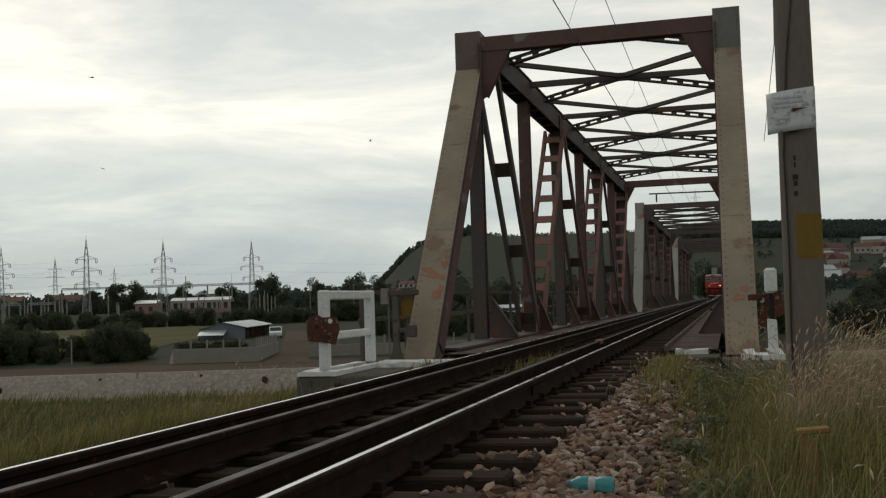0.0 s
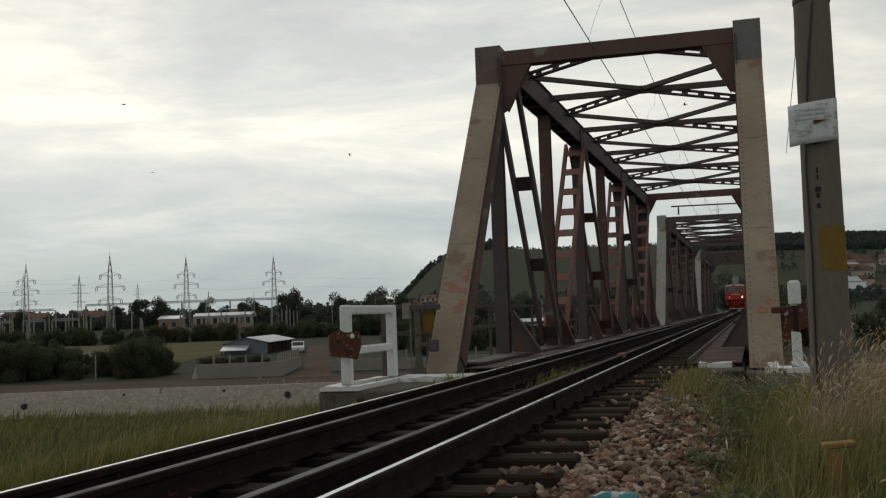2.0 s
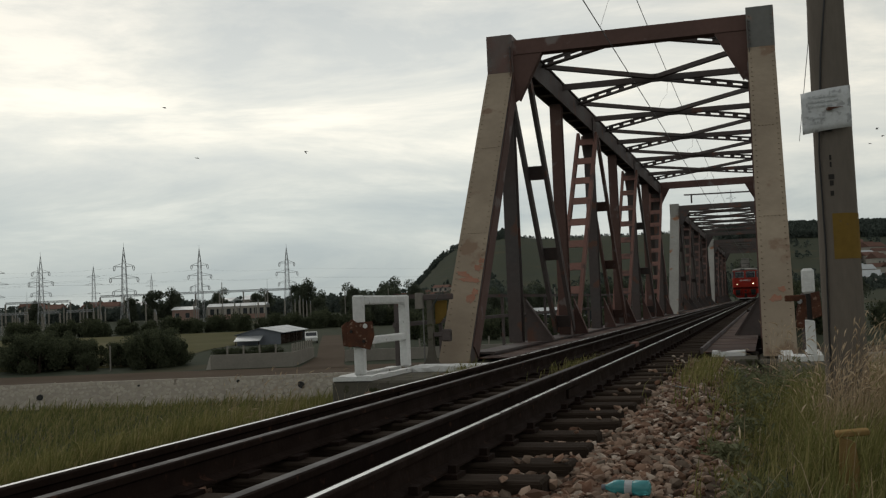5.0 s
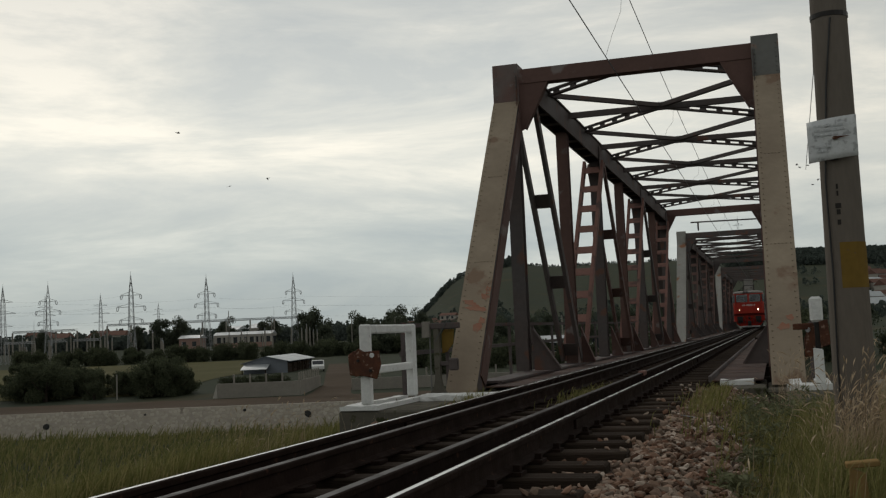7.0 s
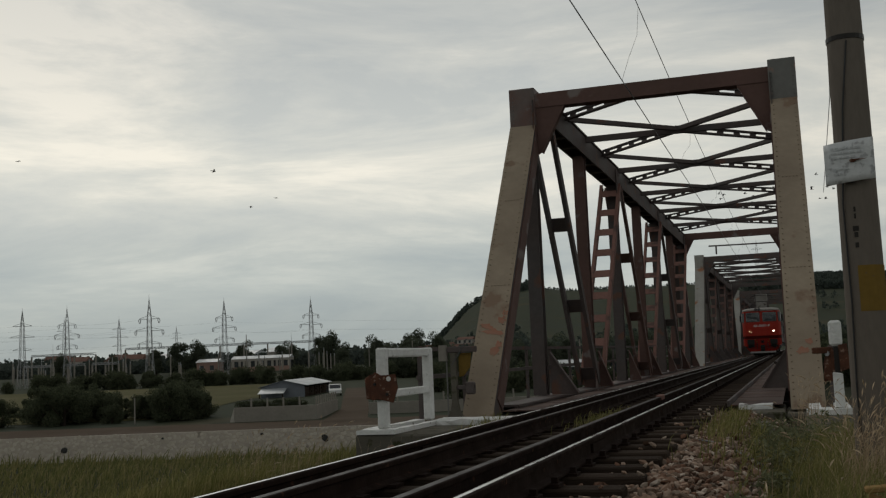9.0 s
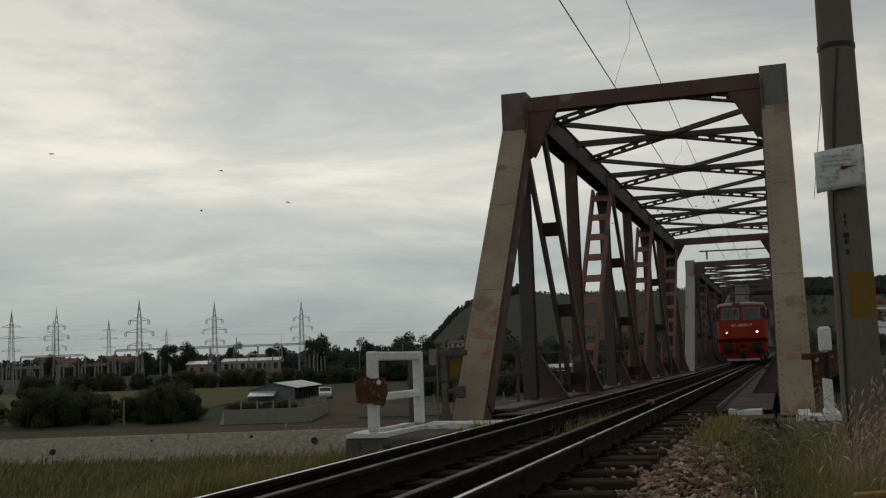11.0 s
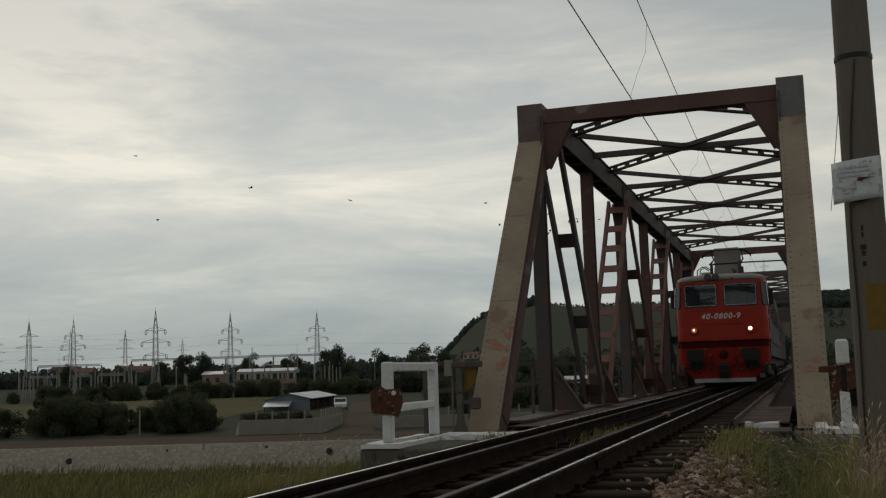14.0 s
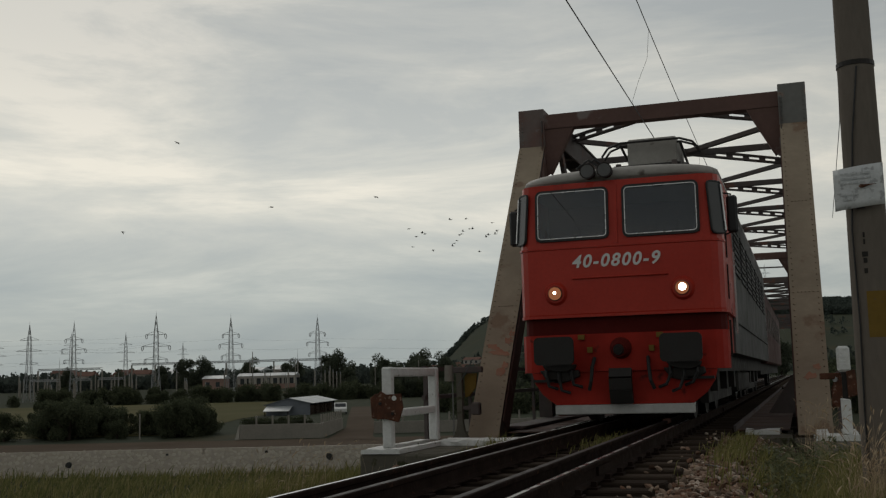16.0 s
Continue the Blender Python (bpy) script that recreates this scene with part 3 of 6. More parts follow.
        o.matrix_basis = pose(x, y, z, r.uniform(-35, 35), r.uniform(-35, 35), r.uniform(0, 360)) @ Matrix.Diagonal((size, size, size, 1))


def sum_len(vv, cache={}):
    key = id(vv)
    n, k = cache.get(key, (0, 0))
    for a in vv[k:]:
        n += len(a)
    cache[key] = (n, len(vv))
    return n


ballast()


# ---------- abutment ----------
def worn_slab(x0, x1, y0, y1, z0, z1):
    """A slab with crumbled, wavering edges."""
    bm = boxed(x0, x1, y0, y1, z0, z1)
    bmesh.ops.subdivide_edges(bm, edges=[e for e in bm.edges if abs(e.verts[0].co.z - e.verts[1].co.z) < 0.01], cuts=9, use_grid_fill=True)
    for v in bm.verts:
        p = v.co.copy()
        side = 0.055 if p.x in (x0, x1) or p.y in (y0, y1) else 0.0
        v.co.x += side * noise.noise(p * 6)
        v.co.y += side * noise.noise(p * 6 + Vector((9, 0, 0)))
        if p.z > (z0 + z1) / 2:
            v.co.z += 0.022 * noise.noise(p * 5 + Vector((0, 7, 0))) - (0.026 + 0.02 * noise.noise(p * 9) if side else 0)
    return bm


def abutment():
    ab = empty("abutment")
    tagged(ab, "weathered concrete bridge abutment with white painted edges", "abutment", kind="structure")
    for s in (-1, 1):
        x0, x1 = sorted((s * 2.25, s * 3.47))
        part("wing_block", boxed(x0, x1, 14.0 if s < 0 else 16.5, 18.6, -3.4, -0.30), MOSSY, ab, bevel=0.03)
        part("bearing_shelf", boxed(min(s * 1.55, s * 2.244), max(s * 1.55, s * 2.244), 16.35, 18.6, -3.4, -0.255), MOSSY, ab, bevel=0.02)
    # painted edges
    for x0, x1, y0, y1, z in ((-3.44, -2.87, 13.98, 14.34, -0.235), (-3.44, -3.28, 14.345, 16.45, -0.235), (-3.0, -2.87, 14.345, 16.45, -0.235), (-2.84, -1.55, 15.75, 16.1, -0.20), (1.56, 2.06, 17.2, 17.5, -0.18), (2.55, 3.08, 14.58, 15.0, -0.125), (2.56, 2.72, 15.01, 16.2, -0.125), (2.9, 3.08, 15.01, 16.2, -0.125)):
        part("painted_edge", worn_slab(x0, x1, y0, y1, -0.297 if z < -0.21 else -0.199 if z > -0.13 else -0.32, z), WHITE, ab, "flaking white paint")
    part("frame_footing", boxed(2.53, 3.1, 14.55, 16.3, -0.8, -0.201), CONCRETE, ab)
    part("back_wall", boxed(-1.54, 1.54, 16.6, 18.6, -3.4, -0.37), CONCRETE, ab)


abutment()


def guard_frame(s):
    """White timber end frame of the bridge railing, with a rusted plate on its near post."""
    fr = empty("railing_end_frame", (s * 3.05 if s < 0 else 2.945, 14.06 if s < 0 else 14.75, -0.225 if s < 0 else -0.125))
    tagged(fr, "white painted railing end frame with a rusted plate", "railing", group="white end frames")
    far = 1.95 if s < 0 else 1.36
    if s < 0:
        part("post", boxed(-0.07, 0.07, -0.075, 0.075, 0.0, 1.12), WHITE, fr, bevel=0.022)
        part("post", boxed(-0.07, 0.07, far - 0.075, far + 0.075, 0.0, 1.12), WHITE, fr, bevel=0.022)
        part("top_rail", boxed(-0.066, 0.066, 0.078, far - 0.078, 0.985, 1.114), WHITE, fr, bevel=0.02)
        part("middle_rail", boxed(-0.05, 0.05, 0.078, far - 0.078, 0.42, 0.53), WHITE, fr, bevel=0.015)
        # a bent plate: one leaf across the post, one folded back beside it
        bm = prismed([(-0.12, 0.40), (-0.13, 0.72), (-0.06, 0.79), (0.02, 0.74), (0.24, 0.75), (0.27, 0.56), (0.2, 0.36), (0.0, 0.41)], "y", -0.15, -0.11)
        pl = part("rusted_plate", bm, RUSTPLATE, fr, "bent rusted steel plate", bevel=0.008)
        part("folded_leaf", prismed([(-0.20, 0.42), (-0.22, 0.70), (-0.125, 0.76), (-0.118, 0.41)], "y", -0.135, 0.02), RUSTPLATE, pl, bevel=0.01)
        part("washer", rodded((0.15, -0.165, 0.69), (0.15, -0.148, 0.69), 0.035, 0.03, 9), WHITE, pl, "whitish bolt washer")
        for x, z in ((-0.06, 0.62), (0.12, 0.48)):
            part("bolt", rodded((x, -0.175, z), (x, -0.148, z), 0.022, 0.022, 6), IRON, pl)
        part("clamp", boxed(-0.1, 0.1, -0.107, 0.1, 0.44, 0.5), RUSTPLATE, fr)
    else:
        # the near post is broken through: a worn stub below, a swollen head above, rusted plates between
        part("post", prismed([(-0.062, 0.0), (0.062, 0.0), (0.056, 0.44), (-0.066, 0.46)], "y", -0.06, 0.06), WHITE, fr, bevel=0.012)
        part("post_top", boxed(-0.080, 0.080, -0.08, 0.08, 0.79, 1.12), WHITE, fr, bevel=0.03)
        part("core", boxed(-0.035, 0.035, -0.04, 0.04, 0.42, 0.80), IRON, fr)
        part("post", boxed(-0.07, 0.07, far - 0.075, far + 0.075, 0.0, 0.80), UMBER, fr, bevel=0.02)
        pl = part("rusted_plate", prismed([(-0.21, 0.30), (-0.24, 0.55), (-0.20, 0.70), (-0.15, 0.77), (-0.075, 0.72), (-0.06, 0.5), (-0.10, 0.36), (-0.15, 0.40)], "y", -0.02, 0.02), RUSTPLATE, fr, "bent rusted steel plate", bevel=0.008)
        pl.matrix_basis = pose(-0.03, 0.02, 0, 0, 8, -38)
        part("rusted_plate", prismed([(-0.17, 0.40), (-0.12, 0.72), (-0.04, 0.66), (-0.03, 0.38), (-0.10, 0.33)], "y", 0.03, 0.055), RUSTPLATE, fr, "bent rusted steel plate", bevel=0.006)
        part("rusted_plate", prismed([(0.03, 0.46), (0.02, 0.80), (0.13, 0.82), (0.15, 0.50)], "y", -0.09, -0.05), RUSTPLATE, fr, "bent rusted steel plate", bevel=0.008)
        part("bolt", rodded((-0.17, -0.05, 0.68), (-0.17, -0.018, 0.68), 0.035, 0.03, 9), CERAMIC, pl)
        part("bracket", boxed(-0.30, -0.05, 0.02, 0.10, 0.70, 0.78), RUSTPLATE, fr, bevel=0.01)


for s in (-1, 1):
    guard_frame(s)


# ---------- steel truss bridge ----------
W, HALF = 2.575, 0.25
FOOT, NODE, BAY, TOPZ = 0.0, 4.15, 5.05, 6.16
LENGTH = 2 * NODE + 6 * BAY
rivet = bmesh.new()
bmesh.ops.create_icosphere(rivet, subdivisions=1, radius=0.016)
RIV_V = [v.co.copy() for v in rivet.verts]
RIV_F = [[v.index for v in f.verts] for f in rivet.faces]
rivet.free()


def rivets(points, material, parent):
    verts, faces = [], []
    for p in points:
        n = len(verts)
        verts += [Vector(p) + c for c in RIV_V]
        faces += [[i + n for i in f] for f in RIV_F]
    ob = raw("rivets", verts, faces, material, parent)
    tagged(ob, kind="stuff")


def profile_h(c, w, h, t):
    """Outline of an H section round the centre c: flanges w wide, h apart."""
    x, y = c
    pts = [(-w / 2, -h / 2), (w / 2, -h / 2), (w / 2, -h / 2 + t), (t / 2, -h / 2 + t), (t / 2, h / 2 - t), (w / 2, h / 2 - t),
           (w / 2, h / 2), (-w / 2, h / 2), (-w / 2, h / 2 - t), (-t / 2, h / 2 - t), (-t / 2, -h / 2 + t), (-w / 2, -h / 2 + t)]
    return [(x + a, y + b) for a, b in pts]


def battened(parent, name, a, b, x, wide, step, plate, material):
    """Two leaves, inside and outside the truss, joined by batten plates."""
    mem = empty(name)
    mem.parent = parent
    a, b = Vector((x, *a)), Vector((x, *b))
    d = (b - a).normalized()
    u = d.cross(Vector((1, 0, 0))).normalized()
    for s in (-1, 1):
        o = Vector((s * (wide / 2 - 0.035), 0, 0))
        part("leaf", barred(a + o, b + o, 0.085, 0.21), material, mem)
    n = max(int((b - a).length / step), 1)
    first = None
    for f in (0.36, 0.68, 0.97) if step > 1.5 else [(k + 0.5) / (n + 1) for k in range(n + 1)]:
        c = a + d * ((b - a).length * f)
        for e in (-0.085,):
            if first is None:
                bm = barred(c + u * e - d * plate / 2, c + u * e + d * plate / 2, wide - 0.14, 0.016)
                first, c0, e0 = part("batten", bm, material, mem), c.copy(), e
            else:
                again(first, Matrix.Translation(c - c0 + u * (e - e0)))
    return mem


def laced(parent, a, b, material):
    """A light bracing bar of two angles one over the other, with short plates between."""
    bm = bmesh.new()
    a, b = Vector(a), Vector(b)
    d = (b - a).normalized()
    for s in (-1, 1):
        bar(bm, a + Vector((0, 0, s * 0.055)), b + Vector((0, 0, s * 0.055)), 0.045, 0.08, (0, 0, 1))
        bar(bm, a + Vector((0, 0, s * 0.073)), b + Vector((0, 0, s * 0.073)), 0.012, 0.13, (0, 0, 1))
    n = int((b - a).length / 0.62)
    for k in range(n + 1):
        c = a + d * ((b - a).length * (k + 0.5) / (n + 1))
        bar(bm, c - d * 0.10, c + d * 0.10, 0.075, 0.02, (0, 0, 1))
    return part("lateral_brace", bm, material, parent)


def truss_span(y0, front, head, label, dark, red, warm, inset=0.0):
    sp = empty("truss_span", (0, y0, 0))
    tagged(sp, label, "railway bridge", group="bridge spans")
    nodes = [NODE - 0.25 + BAY * k for k in range(7)]
    nodes[0], nodes[6] = NODE, LENGTH - NODE
    for s in (-1, 1):
        x = s * W
        # inclined end posts with upright heads
        for e in (0, 1):
            def at(y):
                return y if e == 0 else LENGTH - y
            outline = [(at(-0.105), -0.26), (at(NODE), 5.44), (at(NODE + 0.46), 5.44), (at(NODE + 0.46), 5.2), (at(0.52), -0.26)]
            bm = bmesh.new()
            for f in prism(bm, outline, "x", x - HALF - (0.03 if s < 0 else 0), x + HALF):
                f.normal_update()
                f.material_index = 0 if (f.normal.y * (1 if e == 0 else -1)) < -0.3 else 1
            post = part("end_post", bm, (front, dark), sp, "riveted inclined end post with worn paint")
            cap = part("post_head", boxed(x - HALF - (0.028 if s < 0 else 0.006), x + HALF + 0.006, *sorted((at(NODE - 0.008), at(NODE + 0.47))), 5.43, TOPZ + 0.06), (HEADRED if s < 0 and head == GREYP else head), sp,
                       "worn plated head of the end post", bevel=0.008)
            part("edge_strip", barred((x - s * (HALF + 0.012), at(0.32), -0.1), (x - s * (HALF + 0.012), at(NODE + 0.25), 5.35), 0.022, 0.34), warm, post)
            if e == 0:
                pts = []
                for k in range(54):
                    f = (k + 0.5) / 54
                    for d in (-0.195 - (0.025 if s < 0 else 0), 0.195):
                        pts.append((x + d, NODE * f - 0.006, -0.12 + 5.56 * f))
                for k in range(5):
                    pts += [(x - 0.12 + 0.06 * k, NODE * 0.69 - 0.006, -0.12 + 5.56 * 0.69), (x - 0.12 + 0.06 * k, NODE * 0.38 - 0.006, -0.12 + 5.56 * 0.38)]
                rivets(pts, front, post)
                rivets([(x + d, NODE - 0.012, 5.5 + 0.09 * k) for k in range(7) for d in (-0.2, 0.2)], head, cap)
        # chords: open hat sections
        if s < 0:
            x += inset
        hat = [(-0.24, 6.08), (-0.24, 6.045), (-0.2, 6.045), (-0.2, 5.56), (-0.165, 5.56), (-0.165, 6.04), (0.165, 6.04), (0.165, 5.56), (0.2, 5.56), (0.2, 6.045), (0.24, 6.045), (0.24, 6.08)]
        chord = part("top_chord", prismed([(x + q, z) for q, z in hat], "y", NODE + 0.45, LENGTH - NODE - 0.45), dark, sp)
        tie = part("batten", boxed(x - 0.163, x + 0.163, NODE + 0.9, NODE + 1.15, 5.565, 5.58), dark, chord)
        for k in range(1, 24):
            again(tie, pose(0, 1.27 * k, 0))
        part("bottom_chord", prismed([(x + q, z - 6.2) for q, z in hat], "y", 0.76, LENGTH - 0.76), dark, sp)
        # uprights
        for k, y in enumerate(nodes):
            d = 0.46 if k == 0 else -0.46 if k == 6 else 0.0
            x = s * W if k == 0 else s * W + (inset if s < 0 else 0)
            part("upright", prismed(profile_h((x, y + d), 0.27, 0.30, 0.03), "z", -0.115, 5.555), warm if k % 2 else dark, sp)
            # gussets where the members meet
            gm = boxed(x - s * 0.225 - 0.008, x - s * 0.225 + 0.008, y - 0.55 + d, y + 0.55 + d, -0.5 if k % 2 else 5.1, 0.45 if k % 2 else 5.95)
            gusset = part("gusset_plate", gm, warm if k % 2 else dark, sp)
            # knee bracket down to the cross beam
            bm = bmesh.new()
            prism(bm, [(x - s * 0.22, -0.11), (x - s * 0.22, 0.74), (s * 1.80, -0.11)], "y", y + d - 0.012, y + d + 0.012)
            bar(bm, (x - s * 0.22, y + d, 0.75), (s * 1.79, y + d, -0.1), 0.16, 0.02, (0, 1, 0))
            part("knee_bracket", bm, dark if k == 0 else warm, sp)
        # diagonals, falling and rising by turns
        for k in range(6):
            a, b = nodes[k] + (0.3 if k == 0 else 0), nodes[k + 1] - (0.3 if k == 5 else 0)
            if k % 2 == 0:
                battened(sp, "diagonal", (a + 0.25, 5.5), (b - 0.2, 0.0), x, 0.50, 1.9, 0.35, warm if k == 2 else dark)
            else:
                battened(sp, "diagonal", (a + 0.2, 0.0), (b - 0.2, 5.5), x, 0.58, 0.84, 0.25, red)
    # portals
    for e in (0, 1):
        y = NODE + 0.05 if e == 0 else LENGTH - NODE - 0.4
        bm = prismed([(y, 5.80), (y + 0.30, 5.80), (y + 0.30, 5.83), (y + 0.03, 5.83), (y + 0.03, 6.07), (y + 0.36, 6.07), (y + 0.36, 6.10), (y, 6.10)], "x", -W + HALF, W - HALF)
        part("portal_beam", bm, warm, sp, "rusty brown portal beam")
        for s in (-1, 1):
            bm = bmesh.new()
            prism(bm, [(s * (W - HALF), 5.795), (s * (W - HALF), 4.80), (s * (W - HALF - 0.10), 4.86), (s * (W - HALF - 0.60), 5.795)], "y", y + 0.02, y + 0.05)
            bar(bm, (s * (W - HALF - 0.10), y + 0.08, 4.85), (s * (W - HALF - 0.60), y + 0.08, 5.79), 0.18, 0.02, (0, 1, 0))
            part("portal_knee", bm, warm, sp)
    # top bracing: a strut at each upright and crossed bars half a bay to each side
    left, right = -W + 0.2 + inset, W - 0.2
    ends = [(nodes[k] + nodes[k + 1]) / 2 for k in range(6)]
    for k in range(0, 6):
        y = nodes[k] if k else NODE + 0.3
        mid = ((left + right) / 2, y, 6.02)
        if k:
            part("cross_strut", barred((left, y, 5.98), (right, y, 5.98), 0.12, 0.14, (0, 1, 0)), dark, sp)
            for x in (left, right):
                part("lateral_brace", barred((x, ends[k - 1] + 0.15, 6.04), mid, 0.10, 0.12, (0, 0, 1)), dark, sp)
        for x in (left, right):
            laced(sp, mid, (x, ends[k] - 0.15, 6.03), dark)
    # floor
    for y in [0.45] + nodes + [LENGTH - 0.45]:
        part("cross_beam", prismed(profile_h((y, -0.6), 0.26, 0.5, 0.024), "x", -W + 0.2, W - 0.2), dark, sp)
    for x in (-0.75, 0.75):
        part("stringer", boxed(x - 0.09, x + 0.09, 0.2, LENGTH - 0.2, -0.84, -0.36), dark, sp)
    walk_plate = part("walkway_plate", boxed(-0.385, 0.385, -1.235, 1.235, -0.20, -0.185), WALKWAY, sp, "rusty steel walkway plate")
    first = True
    for s in (-1, 1):
        for k in range(15):
            m = pose(s * 1.82, 1.35 + 2.48 * k, 0.004 * (k % 3), 0, 0, 0)
            if first:
                walk_plate.matrix_basis, first = m, False
            else:
                again(walk_plate, m)
        part("kerb_angle", boxed(s * 1.40 - 0.02, s * 1.40 + 0.02, 0.1, LENGTH - 0.1, -0.21, -0.12), dark, sp)
    return sp


WALKWAY = mat("rusty_floor_plate", (0.115, 0.072, 0.06), (0.075, 0.06, 0.055), 0.8, grain=14, patch=1.0, third=(0.14, 0.075, 0.05), edge=0.58, vary=0.3)
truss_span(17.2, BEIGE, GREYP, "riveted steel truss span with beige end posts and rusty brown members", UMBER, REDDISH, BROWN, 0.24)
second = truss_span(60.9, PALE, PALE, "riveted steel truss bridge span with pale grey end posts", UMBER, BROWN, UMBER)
copy_thing(second, pose(0, 104.4, 0))


def pier(y):
    p = tagged(part("bridge_pier", boxed(-3.3, 3.3, y - 1.9, y + 1.9, -6.2, -0.86), CONCRETE, bevel=0.15), "grey concrete bridge pier", "pier", group="bridge piers", kind="structure")
    part("deck_slab", boxed(-3.0, 3.0, y - 2.6, y + 2.6, -0.84, -0.36), CONCRETE, p)


pier(58.3)
pier(101.8)
tagged(part("far_abutment", boxed(-3.6, 3.6, 142.6, 148.5, -6, -0.37), CONCRETE, bevel=0.05), "concrete abutment at the far bank", "abutment", kind="structure")


def paint_mark(parts, label):
    """Old paint daubs on an end post, lying on its sloping face."""
    top = tagged(empty("paint_mark"), label, "graffiti")
    for x, t, w, h, a in parts:
        bm = bmesh.new()
        n = 20
        ring = [(w * math.cos(6.283 * i / n) * (1 + 0.75 * noise.noise((i * 0.9, w * 9, t * 7))), h * math.sin(6.283 * i / n) * (1 + 0.9 * noise.noise((i * 1.1, h * 9, t)))) for i in range(n)]
        prism(bm, ring, "z", 0.0, 0.002)
        ob = part("daub", bm, MARK, top)
        sl = math.degrees(math.atan2(5.56, 4.15))
        ob.matrix_basis = pose(x, 17.2 + 4.15 * t - 0.004, -0.12 + 5.56 * t + 0.002, sl, 0, 0) @ pose(0, 0, 0, 0, 0, a)
    return top


paint_mark([(-2.66, 0.243, 0.14, 0.055, -25), (-2.53, 0.225, 0.17, 0.06, -8), (-2.41, 0.262, 0.07, 0.08, 40), (-2.38, 0.285, 0.05, 0.06, 10), (-2.47, 0.165, 0.09, 0.10, -30),
            (-2.40, 0.185, 0.06, 0.07, 20)], "faded orange-red paint daubs on the beige post")
paint_mark([(2.56, 0.13, 0.10, 0.06, 10), (2.66, 0.155, 0.07, 0.05, -30)], "faded red paint daub on the beige post")


# outer footway railing
def railing():
    rl = tagged(empty("bridge_railing"), "dark grey steel railing outside the truss", "railing")
    for z in (0.42, 0.88):
        part("rail_bar", boxed(-3.42, -3.36, 16.5, 56, z - 0.035, z + 0.035), UMBER, rl)
    for k in range(17):
        part("railing_post", boxed(-3.425, -3.365, 16.6 + 2.46 * k, 16.66 + 2.46 * k, -0.4, 0.93), UMBER, rl)
    for k in range(8):
        part("bracket", boxed(-3.5, -W - 0.2, 19.0 + 5.05 * k, 19.08 + 5.05 * k, -0.55, -0.42), UMBER, rl)
    part("footway", boxed(-3.48, -W - 0.25, 18.7, 55.5, -0.42, -0.38), CONCRETE, rl, "grey footway slab")


railing()


def relay_box():
    bx = tagged(empty("trackside_stand", (-2.88, 16.85, -0.3)), "weathered trackside stand with a drum and an ochre panel", "trackside stand")
    part("leg", prismed([(-0.16, 0.0), (0.16, 0.0), (0.07, 0.16), (0.045, 0.3), (0.045, 1.10), (-0.045, 1.10), (-0.045, 0.3), (-0.07, 0.16)], "y", -0.05, 0.05), MOSSY, bx)
    part("cross_arm", boxed(-0.10, 0.39, -0.045, 0.045, 1.102, 1.20), UMBER, bx, bevel=0.012)
    part("drum", rodded((-0.18, 0, 0.97), (-0.18, 0, 1.23), 0.078, 0.072, 14), CONCRETE, bx, "pale round drum")
    part("yellow_panel", prismed([(0.06, 0.70), (0.06, 1.02), (0.10, 1.09), (0.27, 1.09), (0.25, 0.86), (0.14, 0.72)], "y", 0.06, 0.10), YELLOW, bx, "faded ochre panel", bevel=0.008)
    part("lower_arm", boxed(0.05, 0.34, -0.04, 0.04, 0.50, 0.57), UMBER, bx, bevel=0.01)
    part("clamp", boxed(0.20, 0.34, -0.07, 0.07, 0.42, 0.62), UMBER, bx, bevel=0.02)
    part("stay", barred((-0.02, -0.05, 0.9), (0.25, -0.05, 1.32), 0.014, 0.014), WIRE, bx)
    part("conduit", barred((-0.13, 0.02, 0.0), (-0.13, 0.02, 0.98), 0.02, 0.02), GREYP, bx)


relay_box()


# ---------- catenary pole and wires ----------
def catenary_pole():
    x, y = 2.953, 8.35
    cp = tagged(empty("catenary_pole", (x, y, -0.5)), "tall round concrete pole with a yellow painted band", "pole")
    part("shaft", rodded((0, 0, -0.4), (0, 0, 9.0), 0.156, 0.09, 28), POLECON, cp, smooth=False)
    for z in (3.42,):
        bm = bmesh.new()
        r = 0.156 - 0.066 * (z + 0.4) / 9.4 + 0.006
        rod(bm, (0, 0, z), (0, 0, z + 0.035), r, r, 24)
        part("strap", bm, IRON, cp)
    # yellow band, a curved sheet on the near side
    bm = bmesh.new()
    cols = []
    for i in range(9):
        a = radians(-150 + 105 * i / 8 + 42)
        cols.append([bm.verts.new(((0.1555 - 0.0070 * z) * math.cos(a), (0.1555 - 0.0070 * z) * math.sin(a), z)) for z in (1.42, 1.75)])
    for c, d in zip(cols, cols[1:]):
        bm.faces.new((c[0], d[0], d[1], c[1]))
    part("yellow_band", bm, YELLOW, cp, "faded yellow paint band")
    for k, (z, w) in enumerate(((2.16, 0.007), (2.11, 0.006), (2.02, 0.02), (1.975, 0.013), (1.90, 0.012))):
        part("stencil_bar", boxed(-0.035 - w, -0.035 + w, -0.139, -0.130, z - 0.022, z + 0.014), INK, cp)
    bm = bmesh.new()
    tube(bm, [(-0.11, -0.115, -0.2), (-0.112, -0.11, 0.9), (-0.10, -0.12, 1.5), (-0.108, -0.108, 2.2), (-0.06, -0.132, 2.9), (0.0, -0.135, 3.4)], 0.007)
    part("cable", bm, BLACK, cp, "thin dark cable")


catenary_pole()


